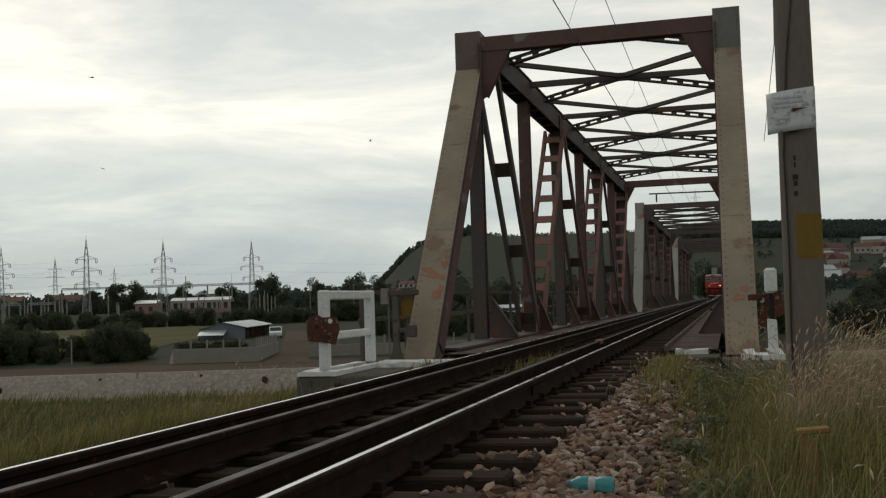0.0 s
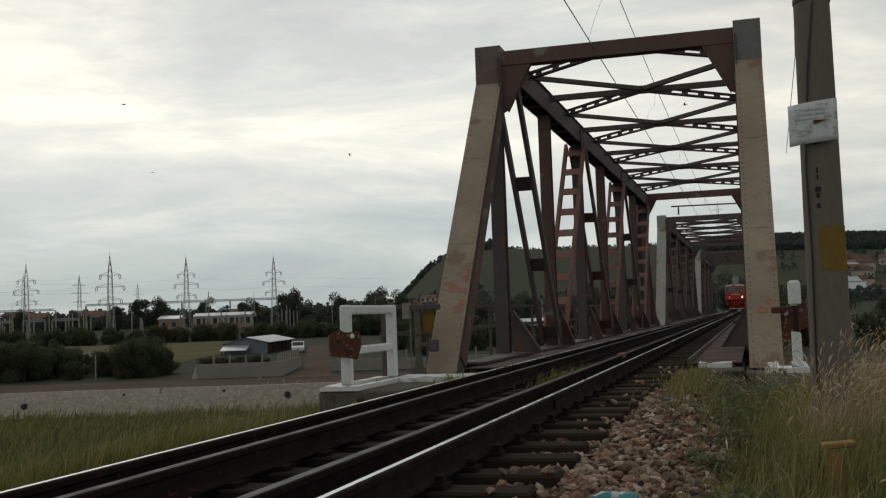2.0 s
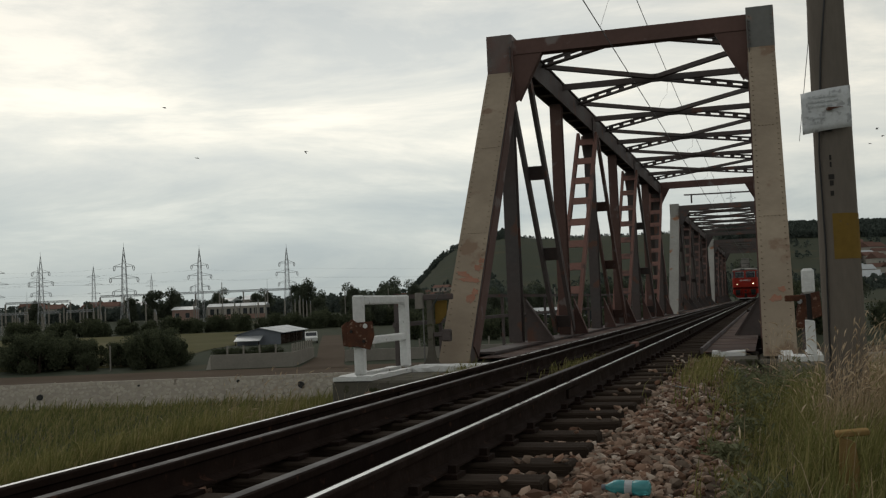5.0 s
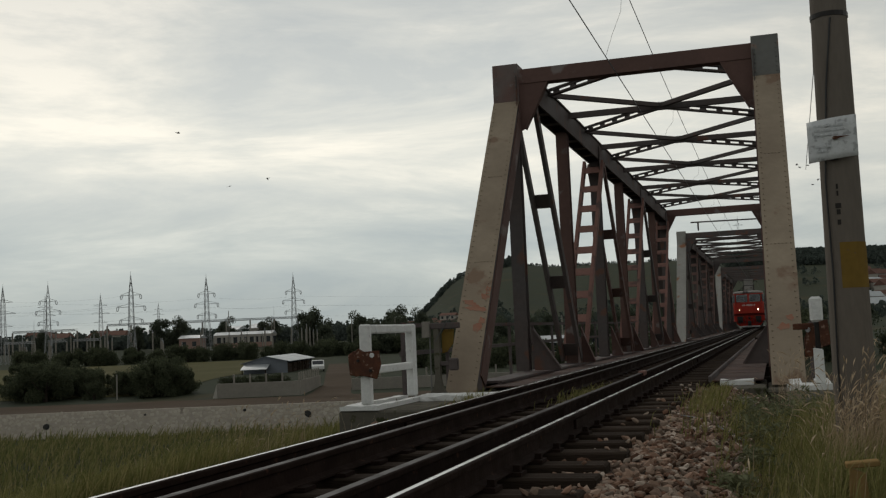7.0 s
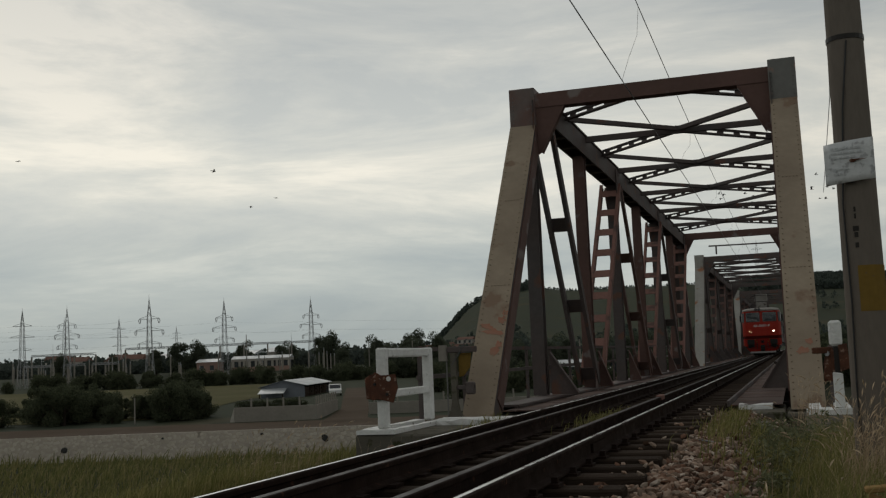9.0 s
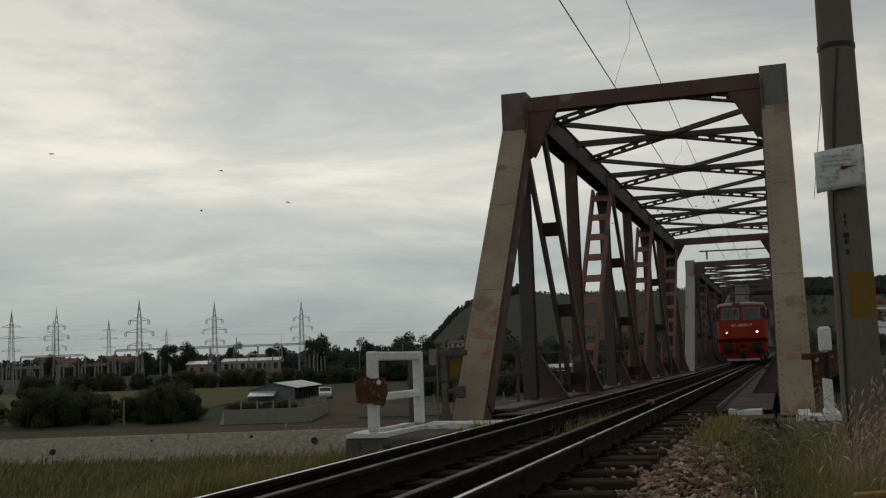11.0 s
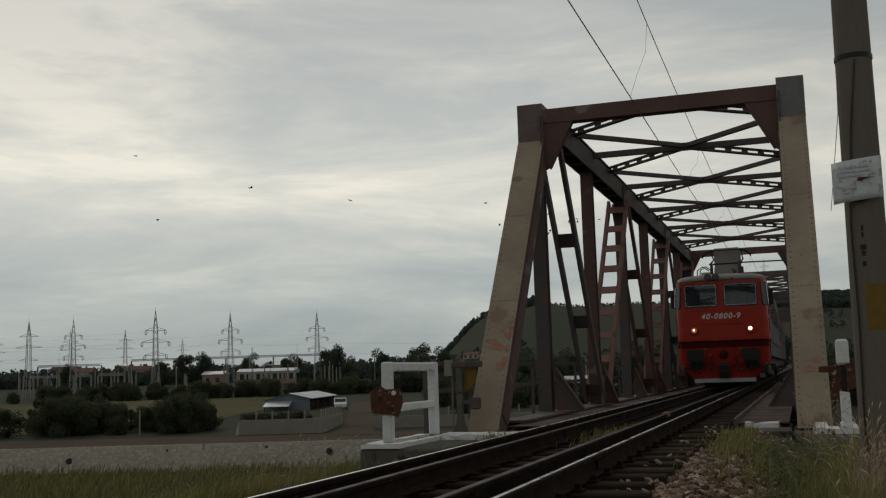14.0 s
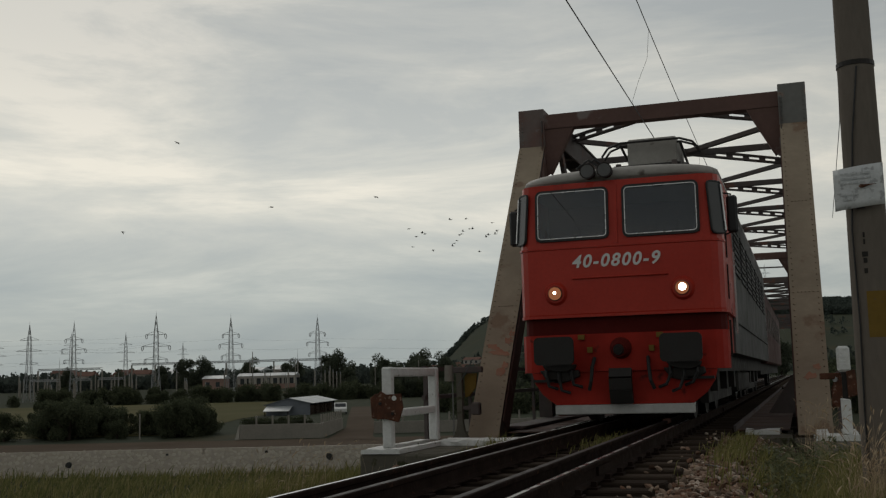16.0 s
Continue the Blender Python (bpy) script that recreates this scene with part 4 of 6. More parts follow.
def notice_plate():
    st = tagged(empty("notice_plate", (2.905, 8.16, 2.0), -6), "chipped white enamel notice plate with a rusty hole", "sign")
    bm = bmesh.new()
    nx, nz = 8, 6
    grid = [[bm.verts.new((-0.17 + 0.34 * i / nx, 0.03 * ((i / nx - 0.5) * 2) ** 2 + 0.008 * noise.noise((i, j, 2)), -0.15 + 0.30 * j / nz + 0.03 * (i / nx - 0.5))) for i in range(nx + 1)] for j in range(nz + 1)]
    for j in range(nz):
        for i in range(nx):
            bm.faces.new((grid[j][i], grid[j][i + 1], grid[j + 1][i + 1], grid[j + 1][i]))
    ob = part("plate", bm, SIGN, st, smooth=True)
    so = ob.modifiers.new("thickness", "SOLIDIFY")
    so.thickness = 0.006
    r = random.Random(3)
    for z, x0, x1 in ((0.095, -0.12, 0.09), (0.062, -0.12, 0.06), (0.03, -0.11, 0.02), (-0.055, -0.12, -0.02), (-0.09, -0.11, -0.05)):
        x = x0
        while x < x1:
            w = r.uniform(0.012, 0.04)
            part("faded_bar", boxed(x, x + w, -0.012, -0.008, z - 0.007, z + 0.007), FADED, st)
            x += w + r.uniform(0.006, 0.02)
    bm = bmesh.new()
    prism(bm, [(0.0, 0.0), (0.015, 0.014), (0.035, 0.01), (0.12, 0.008), (0.05, -0.002), (0.03, -0.012), (0.01, -0.012)], "y", -0.02, -0.006)
    part("rust_hole", bm, RUSTPLATE, st, "rusted hole")
    for z in (0.14, -0.145):
        part("strap", boxed(-0.03, 0.03, 0.012, 0.06, z - 0.008, z + 0.008), IRON, st)


notice_plate()


def overhead_line():
    ol = tagged(empty("overhead_line"), "thin overhead contact wire, carrier wire and droppers", "overhead wire")
    def wire(name, pts, r):
        bm = bmesh.new()
        tube(bm, pts, r)
        part(name, bm, WIRE, ol)
    def carrier(y):
        return 6.25 + 0.35 * math.exp((17.5 - y) / 12)
    top = [(0.30, y, carrier(y)) for y in range(-5, 210, 3)]
    low = [(-0.045, y, 5.32) for y in range(-5, 210, 15)]
    wire("carrier_wire", top, 0.008)
    wire("contact_wire", low, 0.009)
    for k in range(14):
        y = 18.1 + 9.7 * k
        z = carrier(y)
        wire("dropper", [(0.30, y, z), (0.25, y + 0.02, z - 0.5), (0.09, y, 5.7), (-0.045, y, 5.32)], 0.003)
    # thin stay beside the pole
    wire("stay_wire", [(2.83, 8.36, 2.95), (2.826, 8.5, 2.571), (2.845, 12.0, 2.30)], 0.003)
    for name, a, b, w in (("cross_bar", (-1.5, 57.9, 6.05), (2.9, 57.9, 6.0), 0.07), ("bar_post", (2.86, 57.9, -0.36), (2.86, 57.9, 6.02), 0.12), ("insulator", (-1.12, 57.9, 5.6), (-1.12, 57.9, 6.05), 0.08)):
        part(name, barred(a, b, w, w, (0, 1, 0)), UMBER, ol)


overhead_line()


# ---------- train ----------
def ring_outline(w, h, r, n=5):
    pts = []
    for cx, cz, a0 in ((w / 2 - r, h / 2 - r, 0), (-w / 2 + r, h / 2 - r, 90), (-w / 2 + r, -h / 2 + r, 180), (w / 2 - r, -h / 2 + r, 270)):
        for i in range(n + 1):
            a = radians(a0 + 90 * i / n)
            pts.append((cx + r * math.cos(a), cz + r * math.sin(a)))
    return pts


def ring(bm, w, h, r, thick, depth):
    """A flat rounded frame in x and z, depth along y."""
    out, inn = ring_outline(w, h, r), ring_outline(w - 2 * thick, h - 2 * thick, max(r - thick, 0.01))
    n = len(out)
    rows = [[bm.verts.new((p[0], y, p[1])) for p in o] for o, y in ((out, 0), (out, depth), (inn, depth), (inn, 0))]
    for k in range(4):
        a, b = rows[k], rows[(k + 1) % 4]
        for i in range(n):
            bm.faces.new((a[i], a[(i + 1) % n], b[(i + 1) % n], b[i]))
    bmesh.ops.recalc_face_normals(bm, faces=list(bm.faces))


def wheelset(parent, y, r=0.625):
    ax = empty("wheelset", (0, y, r))
    ax.parent = parent
    for s in (-1, 1):
        wh = bmesh.new()
        rod(wh, (s * 0.69, 0, 0), (s * 0.82, 0, 0), r, r, 28)
        rod(wh, (s * 0.66, 0, 0), (s * 0.69, 0, 0), r + 0.03, r + 0.03, 28)
        part("wheel", wh, IRON, ax)
    part("axle", rodded((-0.66, 0, 0), (0.66, 0, 0), 0.09, 0.09, 12), IRON, ax)
    return ax


def locomotive():
    lo = tagged(empty("locomotive"), "red electric locomotive with grey roof and lit headlamps", "train")
    arc = [(-1.495 + 0.27 * (1 - math.cos(radians(a))), 0.36 - 0.33 * math.sin(radians(a)) + 0.0) for a in (0, 22, 45, 68, 90)]
    left = [(-1.495, 2.3), (-1.495, 0.7)] + arc + [(-1.19, 0.026), (-0.6, 0.008), (-0.12, 0.0)]
    plan = left + [(-x, y) for x, y in reversed(left)]
    levels = [1.56, 1.60, 2.2, 2.545, 2.57, 2.69, 3.42, 3.54]

    def at(i, z):
        x, y = plan[i]
        lean = max(0.0, z - 2.57) * 0.09
        bulge = 0.018 if 1.59 < z < 2.55 else 0.0
        k = 1.0 if y < 0.6 else 0.0
        return (x * (1 - 0.02 * max(0.0, z - 2.57)), y + (lean - bulge) * k, z)
    bm = bmesh.new()
    grid = [[bm.verts.new(at(i, z)) for i in range(len(plan))] for z in levels]
    n = len(plan)
    holes = {i for i in range(n - 1) if (abs(plan[i][0]) <= 1.1901 and abs(plan[i + 1][0]) <= 1.1901 and (abs(plan[i][0]) + abs(plan[i + 1][0])) / 2 > 0.15)}
    for j in range(len(levels) - 1):
        for i in range(n - 1):
            if levels[j] == 2.69 and i in holes:
                continue
            bm.faces.new((grid[j][i], grid[j][i + 1], grid[j + 1][i + 1], grid[j + 1][i]))
    bmesh.ops.recalc_face_normals(bm, faces=list(bm.faces))
    cab = part("cab_shell", bm, RED, lo, "glossy red cab front", smooth=False)
    so = cab.modifiers.new("thickness", "SOLIDIFY")
    so.thickness = 0.04
    # belt moulding
    bm = bmesh.new()
    for i in range(2, n - 3):
        a, b = Vector(at(i, 2.57)), Vector(at(i + 1, 2.57))
        a.y -= 0.012
        b.y -= 0.012
        bar(bm, a, b, 0.03, 0.035, (0, 0, 1))
    part("belt_moulding", bm, RED, cab)
    part("centre_strip", barred((0, -0.012 + 0.008, 2.6), (0, -0.012 + 0.095, 3.52), 0.05, 0.02), RED, cab)
    # windscreens
    for s in (-1, 1):
        fr = empty("windscreen", (s * 0.6, -0.004, 3.04))
        fr.parent = lo
        fr.matrix_basis = pose(s * 0.645, 0.045 - 0.004, 3.06, -5.1, 0, s * 0.8)
        bm = bmesh.new()
        ring(bm, 1.095, 0.78, 0.09, 0.04, 0.03)
        bmesh.ops.translate(bm, vec=(0, -0.018, 0), verts=list(bm.verts))
        part("rubber_seal", bm, BLACK, fr)
        bm = bmesh.new()
        ring(bm, 1.025, 0.71, 0.06, 0.012, 0.012)
        bmesh.ops.translate(bm, vec=(0, -0.024, 0), verts=list(bm.verts))
        part("chrome_trim", bm, CHROME, fr, "thin bright metal trim")
        bm = prismed(ring_outline(1.02, 0.705, 0.06), "y", -0.006, 0.004)
        part("pane", bm, CABGLASS, fr, "dark reflecting windscreen glass")
        if s < 0:
            part("wiper", barred((-0.30, -0.04, 0.36), (0.05, -0.04, -0.1), 0.012, 0.012), BLACK, fr)
        # quarter light round the corner
        m = pose(s * 1.41, 0.17, 3.04, -5, 0, s * 50)
        q = empty("quarter_light")
        q.parent, q.matrix_basis = lo, m
        bm = bmesh.new()
        ring(bm, 0.30, 0.78, 0.08, 0.02, 0.03)
        bmesh.ops.translate(bm, vec=(0, -0.03, 0), verts=list(bm.verts))
        part("rubber_seal", bm, BLACK, q)
        part("pane", prismed(ring_outline(0.265, 0.745, 0.06), "y", -0.022, -0.012), DARKPANE, q)
        part("chrome_trim", boxed(s * 0.115 - 0.014, s * 0.115 + 0.014, -0.044, -0.03, -0.34, 0.34), CHROME, q, "bright metal trim")
        # mirror
        mi = part("mirror", boxed(s * 1.62 - 0.075, s * 1.62 + 0.075, 0.42, 0.56, 2.70, 3.24), BLACK, lo, "black rear-view mirror", bevel=0.03)
        part("mirror_arm", barred((s * 1.46, 0.5, 3.30), (s * 1.62, 0.5, 3.26), 0.02, 0.02, (0, 1, 0)), BLACK, mi)
        part("mirror_arm", barred((s * 1.46, 0.5, 2.66), (s * 1.62, 0.5, 2.72), 0.02, 0.02, (0, 1, 0)), BLACK, mi)
        # headlamps
        la = empty("headlamp", (s * 0.91, -0.01, 1.90))
        la.parent = lo
        part("housing", rodded((0, 0.05, 0), (0, -0.06, 0), 0.19, 0.135, 24), RED, la, "red lamp housing")
        part("lamp_rim", rodded((0, 0.0, 0), (0, -0.085, 0), 0.108, 0.102, 24), DULL, la)
        part("reflector", rodded((0, -0.086, 0), (0, -0.092, 0), 0.094, 0.094, 20), LENS, la, "amber-tinted glass lens")
        part("bulb", rodded((s * 0.005, -0.093, 0.01), (s * 0.005, -0.10, 0.01), 0.055 if s > 0 else 0.024, 0.015, 14), LAMP, la, "glowing bulb")
        # buffers
        bu = empty("buffer", (s * 0.885, -0.05, 1.06))
        bu.parent = lo
        part("sleeve", rodded((0, 0.1, 0), (0, -0.32, 0), 0.13, 0.11, 16), IRON, bu)
        part("buffer_plate", prismed(ring_outline(0.56, 0.38, 0.07), "y", -0.40, -0.36), IRON, bu, "worn dark rectangular buffer plate")
        bm = bmesh.new()
        ring(bm, 0.575, 0.395, 0.075, 0.022, 0.03)
        bmesh.ops.translate(bm, vec=(0, -0.395, 0), verts=list(bm.verts))
        part("plate_rim", bm, IRON, bu)
        # black bracket and added plate also stand in for shadow under the buffer
        part("buffer_bracket", prismed([(-0.24, -0.19), (0.24, -0.19), (0.22, -0.26), (0.1, -0.30), (-0.06, -0.29), (-0.2, -0.25)], "y", -0.12, 0.06), IRON, bu, "black bracket under the buffer", bevel=0.01)
        part("lower_gear", prismed([(-0.30, -0.27), (0.27, -0.27), (0.29, -0.36), (0.14, -0.43), (-0.02, -0.46), (-0.2, -0.42)], "y", -0.03, 0.07), IRON, bu, "black plate for gear and shadow under the buffer", bevel=0.015)
        for x, drop in ((-0.2, 0.3), (-0.02, 0.36), (0.16, 0.28)):
            bm = bmesh.new()
            tube(bm, [(x, -0.02, -0.2), (x + 0.02, -0.1, -0.2 - drop * 0.5), (x - s * 0.05, -0.08, -0.2 - drop), (x - s * 0.16, -0.01, -0.24 - drop)], 0.024, 7)
            part("hose", bm, BLACK, bu, "sooty black hose")
        # step, hose, lamp iron
        part("foot_step", boxed(s * 1.1 - 0.18, s * 1.1 + 0.18, -0.08, 0.1, 0.62, 0.66), IRON, lo)
        hose = bmesh.new()
        pts = [(s * 0.38, -0.02, 0.95), (s * 0.40, -0.14, 0.82), (s * 0.42, -0.16, 0.62), (s * 0.46, -0.1, 0.5)]
        tube(hose, pts, 0.026, 8)
        part("brake_hose", hose, BLACK, lo)
        part("hose_tap", boxed(s * 0.56 - 0.045, s * 0.56 + 0.045, -0.07, 0.02, 1.22, 1.29), YELLOW, lo, "yellow hose tap")
        part("hose_tap", boxed(s * 0.44 - 0.035, s * 0.44 + 0.035, -0.07, 0.02, 1.03, 1.11), YELLOW, lo, "yellow hose tap")
        for z in (0.95, 1.75, 2.35):
            part("grab_rail", boxed(s * 1.50 - 0.014, s * 1.50 + 0.014, 0.56, 0.59, z, z + 0.5), DULL, lo)
    # front panel moulding under the number
    part("panel_rib", boxed(-0.66, 0.72, -0.045, -0.012, 2.10, 2.125), RED, lo, bevel=0.008)
    # waist recess, its overhang shade painted in, and buffer beam
    front = [(x, y) for x, y in plan[2:n - 2]]
    bm = prismed([(x * 0.985, y + 0.09) for x, y in front] + [(1.42, 1.2), (-1.42, 1.2)], "z", 1.29, 1.58)
    part("waist_recess", bm, SHADERED, lo, "red recess, darkened like the shade under the overhang")
    part("overhang", prismed([(x * 1.005, y - 0.03) for x, y in front] + [(1.45, 1.0), (-1.45, 1.0)], "z", 1.545, 1.585), RED, lo)
    bm = prismed([(x, y - 0.01) for x, y in front] + [(1.44, 1.2), (-1.44, 1.2)], "z", 0.76, 1.30)
    part("buffer_beam", bm, MIDRED, lo, "soiled red buffer beam, also darkened for shade")
    part("draw_hook", rodded((0, 0.0, 1.08), (0, -0.22, 1.05), 0.16, 0.10, 16), DEEPRED, lo)
    part("hook_end", rodded((0, -0.2, 1.06), (0, -0.30, 1.04), 0.085, 0.06, 12), IRON, lo)
    bm = bmesh.new()
    pts = [(0, -0.12, 0.78), (0, -0.18, 0.66), (0, -0.16, 0.5), (0, -0.1, 0.31)]
    for a, b in zip(pts, pts[1:]):
        bar(bm, a, b, 0.32, 0.09)
    part("screw_coupling", bm, IRON, lo, "black hanging screw coupling")
    # skirt with rounded lower corners and a pale bottom bar
    sk = [(-1.32, 0.755), (-1.28, 0.60), (-1.17, 0.44), (-0.98, 0.29), (0.98, 0.29), (1.17, 0.44), (1.28, 0.60), (1.32, 0.755)]
    part("skirt", prismed(sk, "y", 0.04, 0.12), MIDRED, lo, "soiled red snow-plough skirt")
    part("bottom_bar", boxed(-0.99, 0.99, 0.015, 0.14, 0.15, 0.285), GREYBAR, lo, "light grey bottom bar", bevel=0.012)
    # roof
    def crown(x0, e, c, k=15):
        return [(x0 * math.cos(radians(180 * i / k)), e + c * max(math.sin(radians(180 * i / k)), 0.0) ** 0.42) for i in range(k + 1)]
    bm = bmesh.new()
    rows = []
    for y, w, e, c in ((0.10, 1.34, 3.545, 0.04), (0.14, 1.40, 3.545, 0.14), (0.28, 1.45, 3.545, 0.21), (0.5, 1.465, 3.545, 0.26), (1.2, 1.465, 3.54, 0.31), (19.0, 1.465, 3.54, 0.31)):
        bow = 0.2 if y < 0.6 else 0.0
        rows.append([bm.verts.new((x, y + bow * abs(x / 1.45) ** 4, z)) for x, z in crown(w, e, c)])
    for a, b in zip(rows, rows[1:]):
        for i in range(len(a)):
            j = (i + 1) % len(a)
            bm.faces.new((a[i], a[j], b[j], b[i]))
    bm.faces.new(rows[0])
    bm.faces.new(list(reversed(rows[-1])))
    bmesh.ops.recalc_face_normals(bm, faces=list(bm.faces))
    part("roof", bm, ROOF, lo, "grey sooty roof", smooth=True)
    for x in (-0.37, -0.12):
        hl = part("roof_lamp", rodded((x, 0.2, 3.675), (x, -0.05, 3.675), 0.09, 0.115, 18), DULL, lo, "unlit round roof lamp")
        part("lamp_glass", rodded((x, -0.051, 3.675), (x, -0.056, 3.675), 0.095, 0.095, 18), SIDE, hl, "dull lamp glass")
    part("roof_box", boxed(-0.45, 0.47, 4.7, 6.1, 3.98, 5.13), ROOF, lo, "grey roof equipment box", bevel=0.03)
    pg = empty("pantograph", (0, 4.75, 4.36))
    pg.parent = lo
    bm = bmesh.new()
    for x in (-0.55, 0.55):
        rod(bm, (x, -0.8, 0.1), (x, 1.2, 0.45), 0.03)
        rod(bm, (x, 1.2, 0.45), (x, -0.2, 0.62), 0.025)
    for y, z in ((-0.8, 0.1),):
        rod(bm, (-0.6, y, z), (0.6, y, z), 0.03)
    part("arm", bm, IRON, pg)
    bm = bmesh.new()
    for y in (-0.3, 0.0):
        pts = [(-0.9, y, 0.42), (-0.78, y, 0.58), (-0.55, y, 0.66), (0.55, y, 0.66), (0.78, y, 0.58), (0.9, y, 0.42)]
        for a, b in zip(pts, pts[1:]):
            rod(bm, a, b, 0.022, 0.022, 6)
    part("collector_bow", bm, IRON, pg)
    for x in (-0.5, 0.5):
        for y in (-0.9, 1.2):
            part("insulator", rodded((x, y, -0.42), (x, y, 0.14), 0.07, 0.05, 10), UMBER, pg)
    for x in (-0.85, -0.75):
        bm = bmesh.new()
        tube(bm, [(x, 1.6, 3.78), (x + 0.02, 1.6, 4.05), (x + 0.2, 1.62, 4.18), (x + 0.42, 1.65, 4.02)], 0.02, 6)
        part("roof_cable", bm, BLACK, lo)
    # body side behind the cab
    body = part("body_side", boxed(-1.465, 1.465, 2.3, 19.3, 1.0, 3.52), SIDE, lo, "grey ribbed body side")
    part("cab_side", boxed(-1.435, 1.435, 1.25, 2.295, 1.0, 2.6), RED, lo)
    for s in (-1, 1):
        for k in range(7):
            y = 3.0 + 2.2 * k
            lv = bmesh.new()
            for j in range(8):
                z = 2.35 + 0.11 * j
                x0, x1 = sorted((s * 1.467, s * 1.495))
                box(lv, x0, x1, y, y + 1.6, z, z + 0.06)
            part("louvre", lv, SIDE, body)
        part("side_rail", boxed(*sorted((s * 1.467, s * 1.493)), 2.4, 19.2, 1.5, 1.58), SIDE, body)
        part("door_rail", boxed(*sorted((s * 1.497, s * 1.525)), 2.15, 2.19, 1.3, 2.6), CHROME, lo)
    # cab inside: back wall, desk, ceiling and seats, coloured dark to look unlit
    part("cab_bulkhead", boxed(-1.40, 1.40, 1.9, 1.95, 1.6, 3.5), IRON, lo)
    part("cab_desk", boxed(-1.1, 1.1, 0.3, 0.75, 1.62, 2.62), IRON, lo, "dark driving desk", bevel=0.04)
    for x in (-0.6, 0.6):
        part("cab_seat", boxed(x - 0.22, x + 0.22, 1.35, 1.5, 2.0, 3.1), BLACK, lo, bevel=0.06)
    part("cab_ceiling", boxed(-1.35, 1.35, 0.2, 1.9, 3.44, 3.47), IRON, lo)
    # running gear
    # added box closes the lit gap between the bogies, keeping the underside dark
    part("equipment_box", boxed(-1.2, 1.2, 7.2, 12.0, 0.3, 0.71), IRON, lo, bevel=0.04)
    part("underframe", boxed(-1.25, 1.25, 0.9, 19.2, 0.72, 1.02), IRON, lo)
    for y0 in (1.9, 12.9):
        bg = bmesh.new()
        for s in (-1, 1):
            box(bg, s * 1.02 - 0.06, s * 1.02 + 0.06, y0 - 0.6, y0 + 4.9, 0.25, 0.9)
            for k in range(3):
                box(bg, s * 1.1 - 0.09, s * 1.1 + 0.09, y0 + 2.15 * k - 0.2, y0 + 2.15 * k + 0.2, 0.42, 0.85)
        part("bogie", bg, IRON, lo, "greasy dark bogie frame")
        part("sand_pipe", rodded((0.95, y0 - 0.6, 0.75), (0.85, y0 - 0.75, 0.15), 0.03), CHROME, lo)
    axles = [wheelset(lo, y0 + 2.15 * k) for y0 in (1.9, 12.9) for k in range(3)]
    # running number in slanted figures
    cu = bpy.data.curves.new("number", "FONT")
    cu.body, cu.size, cu.shear, cu.extrude, cu.align_x, cu.offset = "40-0800-9", 0.255, 0.25, 0.003, "CENTER", 0.006
    cu.space_character = 1.2
    tmp = bpy.data.objects.new("number", cu)
    scene.collection.objects.link(tmp)
    deps = bpy.context.evaluated_depsgraph_get()
    me = bpy.data.meshes.new_from_object(tmp.evaluated_get(deps))
    bpy.data.objects.remove(tmp)
    num = tagged(empty("running_number"), "white slanted running number")
    num.parent, num.matrix_basis = lo, pose(-0.03, -0.030, 2.27, 90, 0, 0)
    whole = bmesh.new()
    whole.from_mesh(me)
    bpy.data.meshes.remove(me)
    bmesh.ops.remove_doubles(whole, verts=list(whole.verts), dist=0.00005)
    left = set(whole.verts)
    while left:
        todo = [min(left, key=lambda v: v.co.x)]
        island = set(todo)
        while todo:
            for e in todo.pop().link_edges:
                for v in e.verts:
                    if v not in island:
                        island.add(v)
                        todo.append(v)
        left -= island
        bm = bmesh.new()
        twin = {v: bm.verts.new(v.co) for v in island}
        for f in whole.faces:
            if f.verts[0] in island:
                bm.faces.new([twin[v] for v in f.verts])
        part("figure", bm, LETTER, num)
    whole.free()
    return lo, axles


def coach(y0):
    co = tagged(empty("coach", (0, 0, 0)), "dark red railway coach behind the locomotive", "train")
    part("coach_body", boxed(-1.42, 1.42, y0, y0 + 24, 0.95, 3.3), COACH, co, bevel=0.06)
    bm = prismed([(1.42 * math.cos(radians(18 * i)), 3.28 + 0.5 * math.sin(radians(18 * i))) for i in range(11)], "y", y0 + 0.02, y0 + 23.98)
    part("coach_roof", bm, ROOF, co)
    for s in (-1, 1):
        for k in range(9):
            a, b = sorted((s * 1.415, s * 1.428))
            part("coach_window", boxed(a, b, y0 + 2.0 + 2.3 * k, y0 + 3.3 + 2.3 * k, 2.0, 2.85), DARKPANE, co)
        part("tail_pipe", boxed(s * 1.43 - 0.01, s * 1.43 + 0.01, y0 + 0.4, y0 + 0.45, 1.1, 2.6), CHROME, co)
    part("coach_frame", boxed(-1.2, 1.2, y0 - 0.6, y0 + 24.2, 0.6, 0.96), IRON, co)
    return co, [wheelset(co, y0 + d, 0.46) for d in (2.2, 4.8, 19.2, 21.8)]


LOCO, LOCO_AXLES = locomotive()
COACH_OB, COACH_AXLES = coach(20.4)


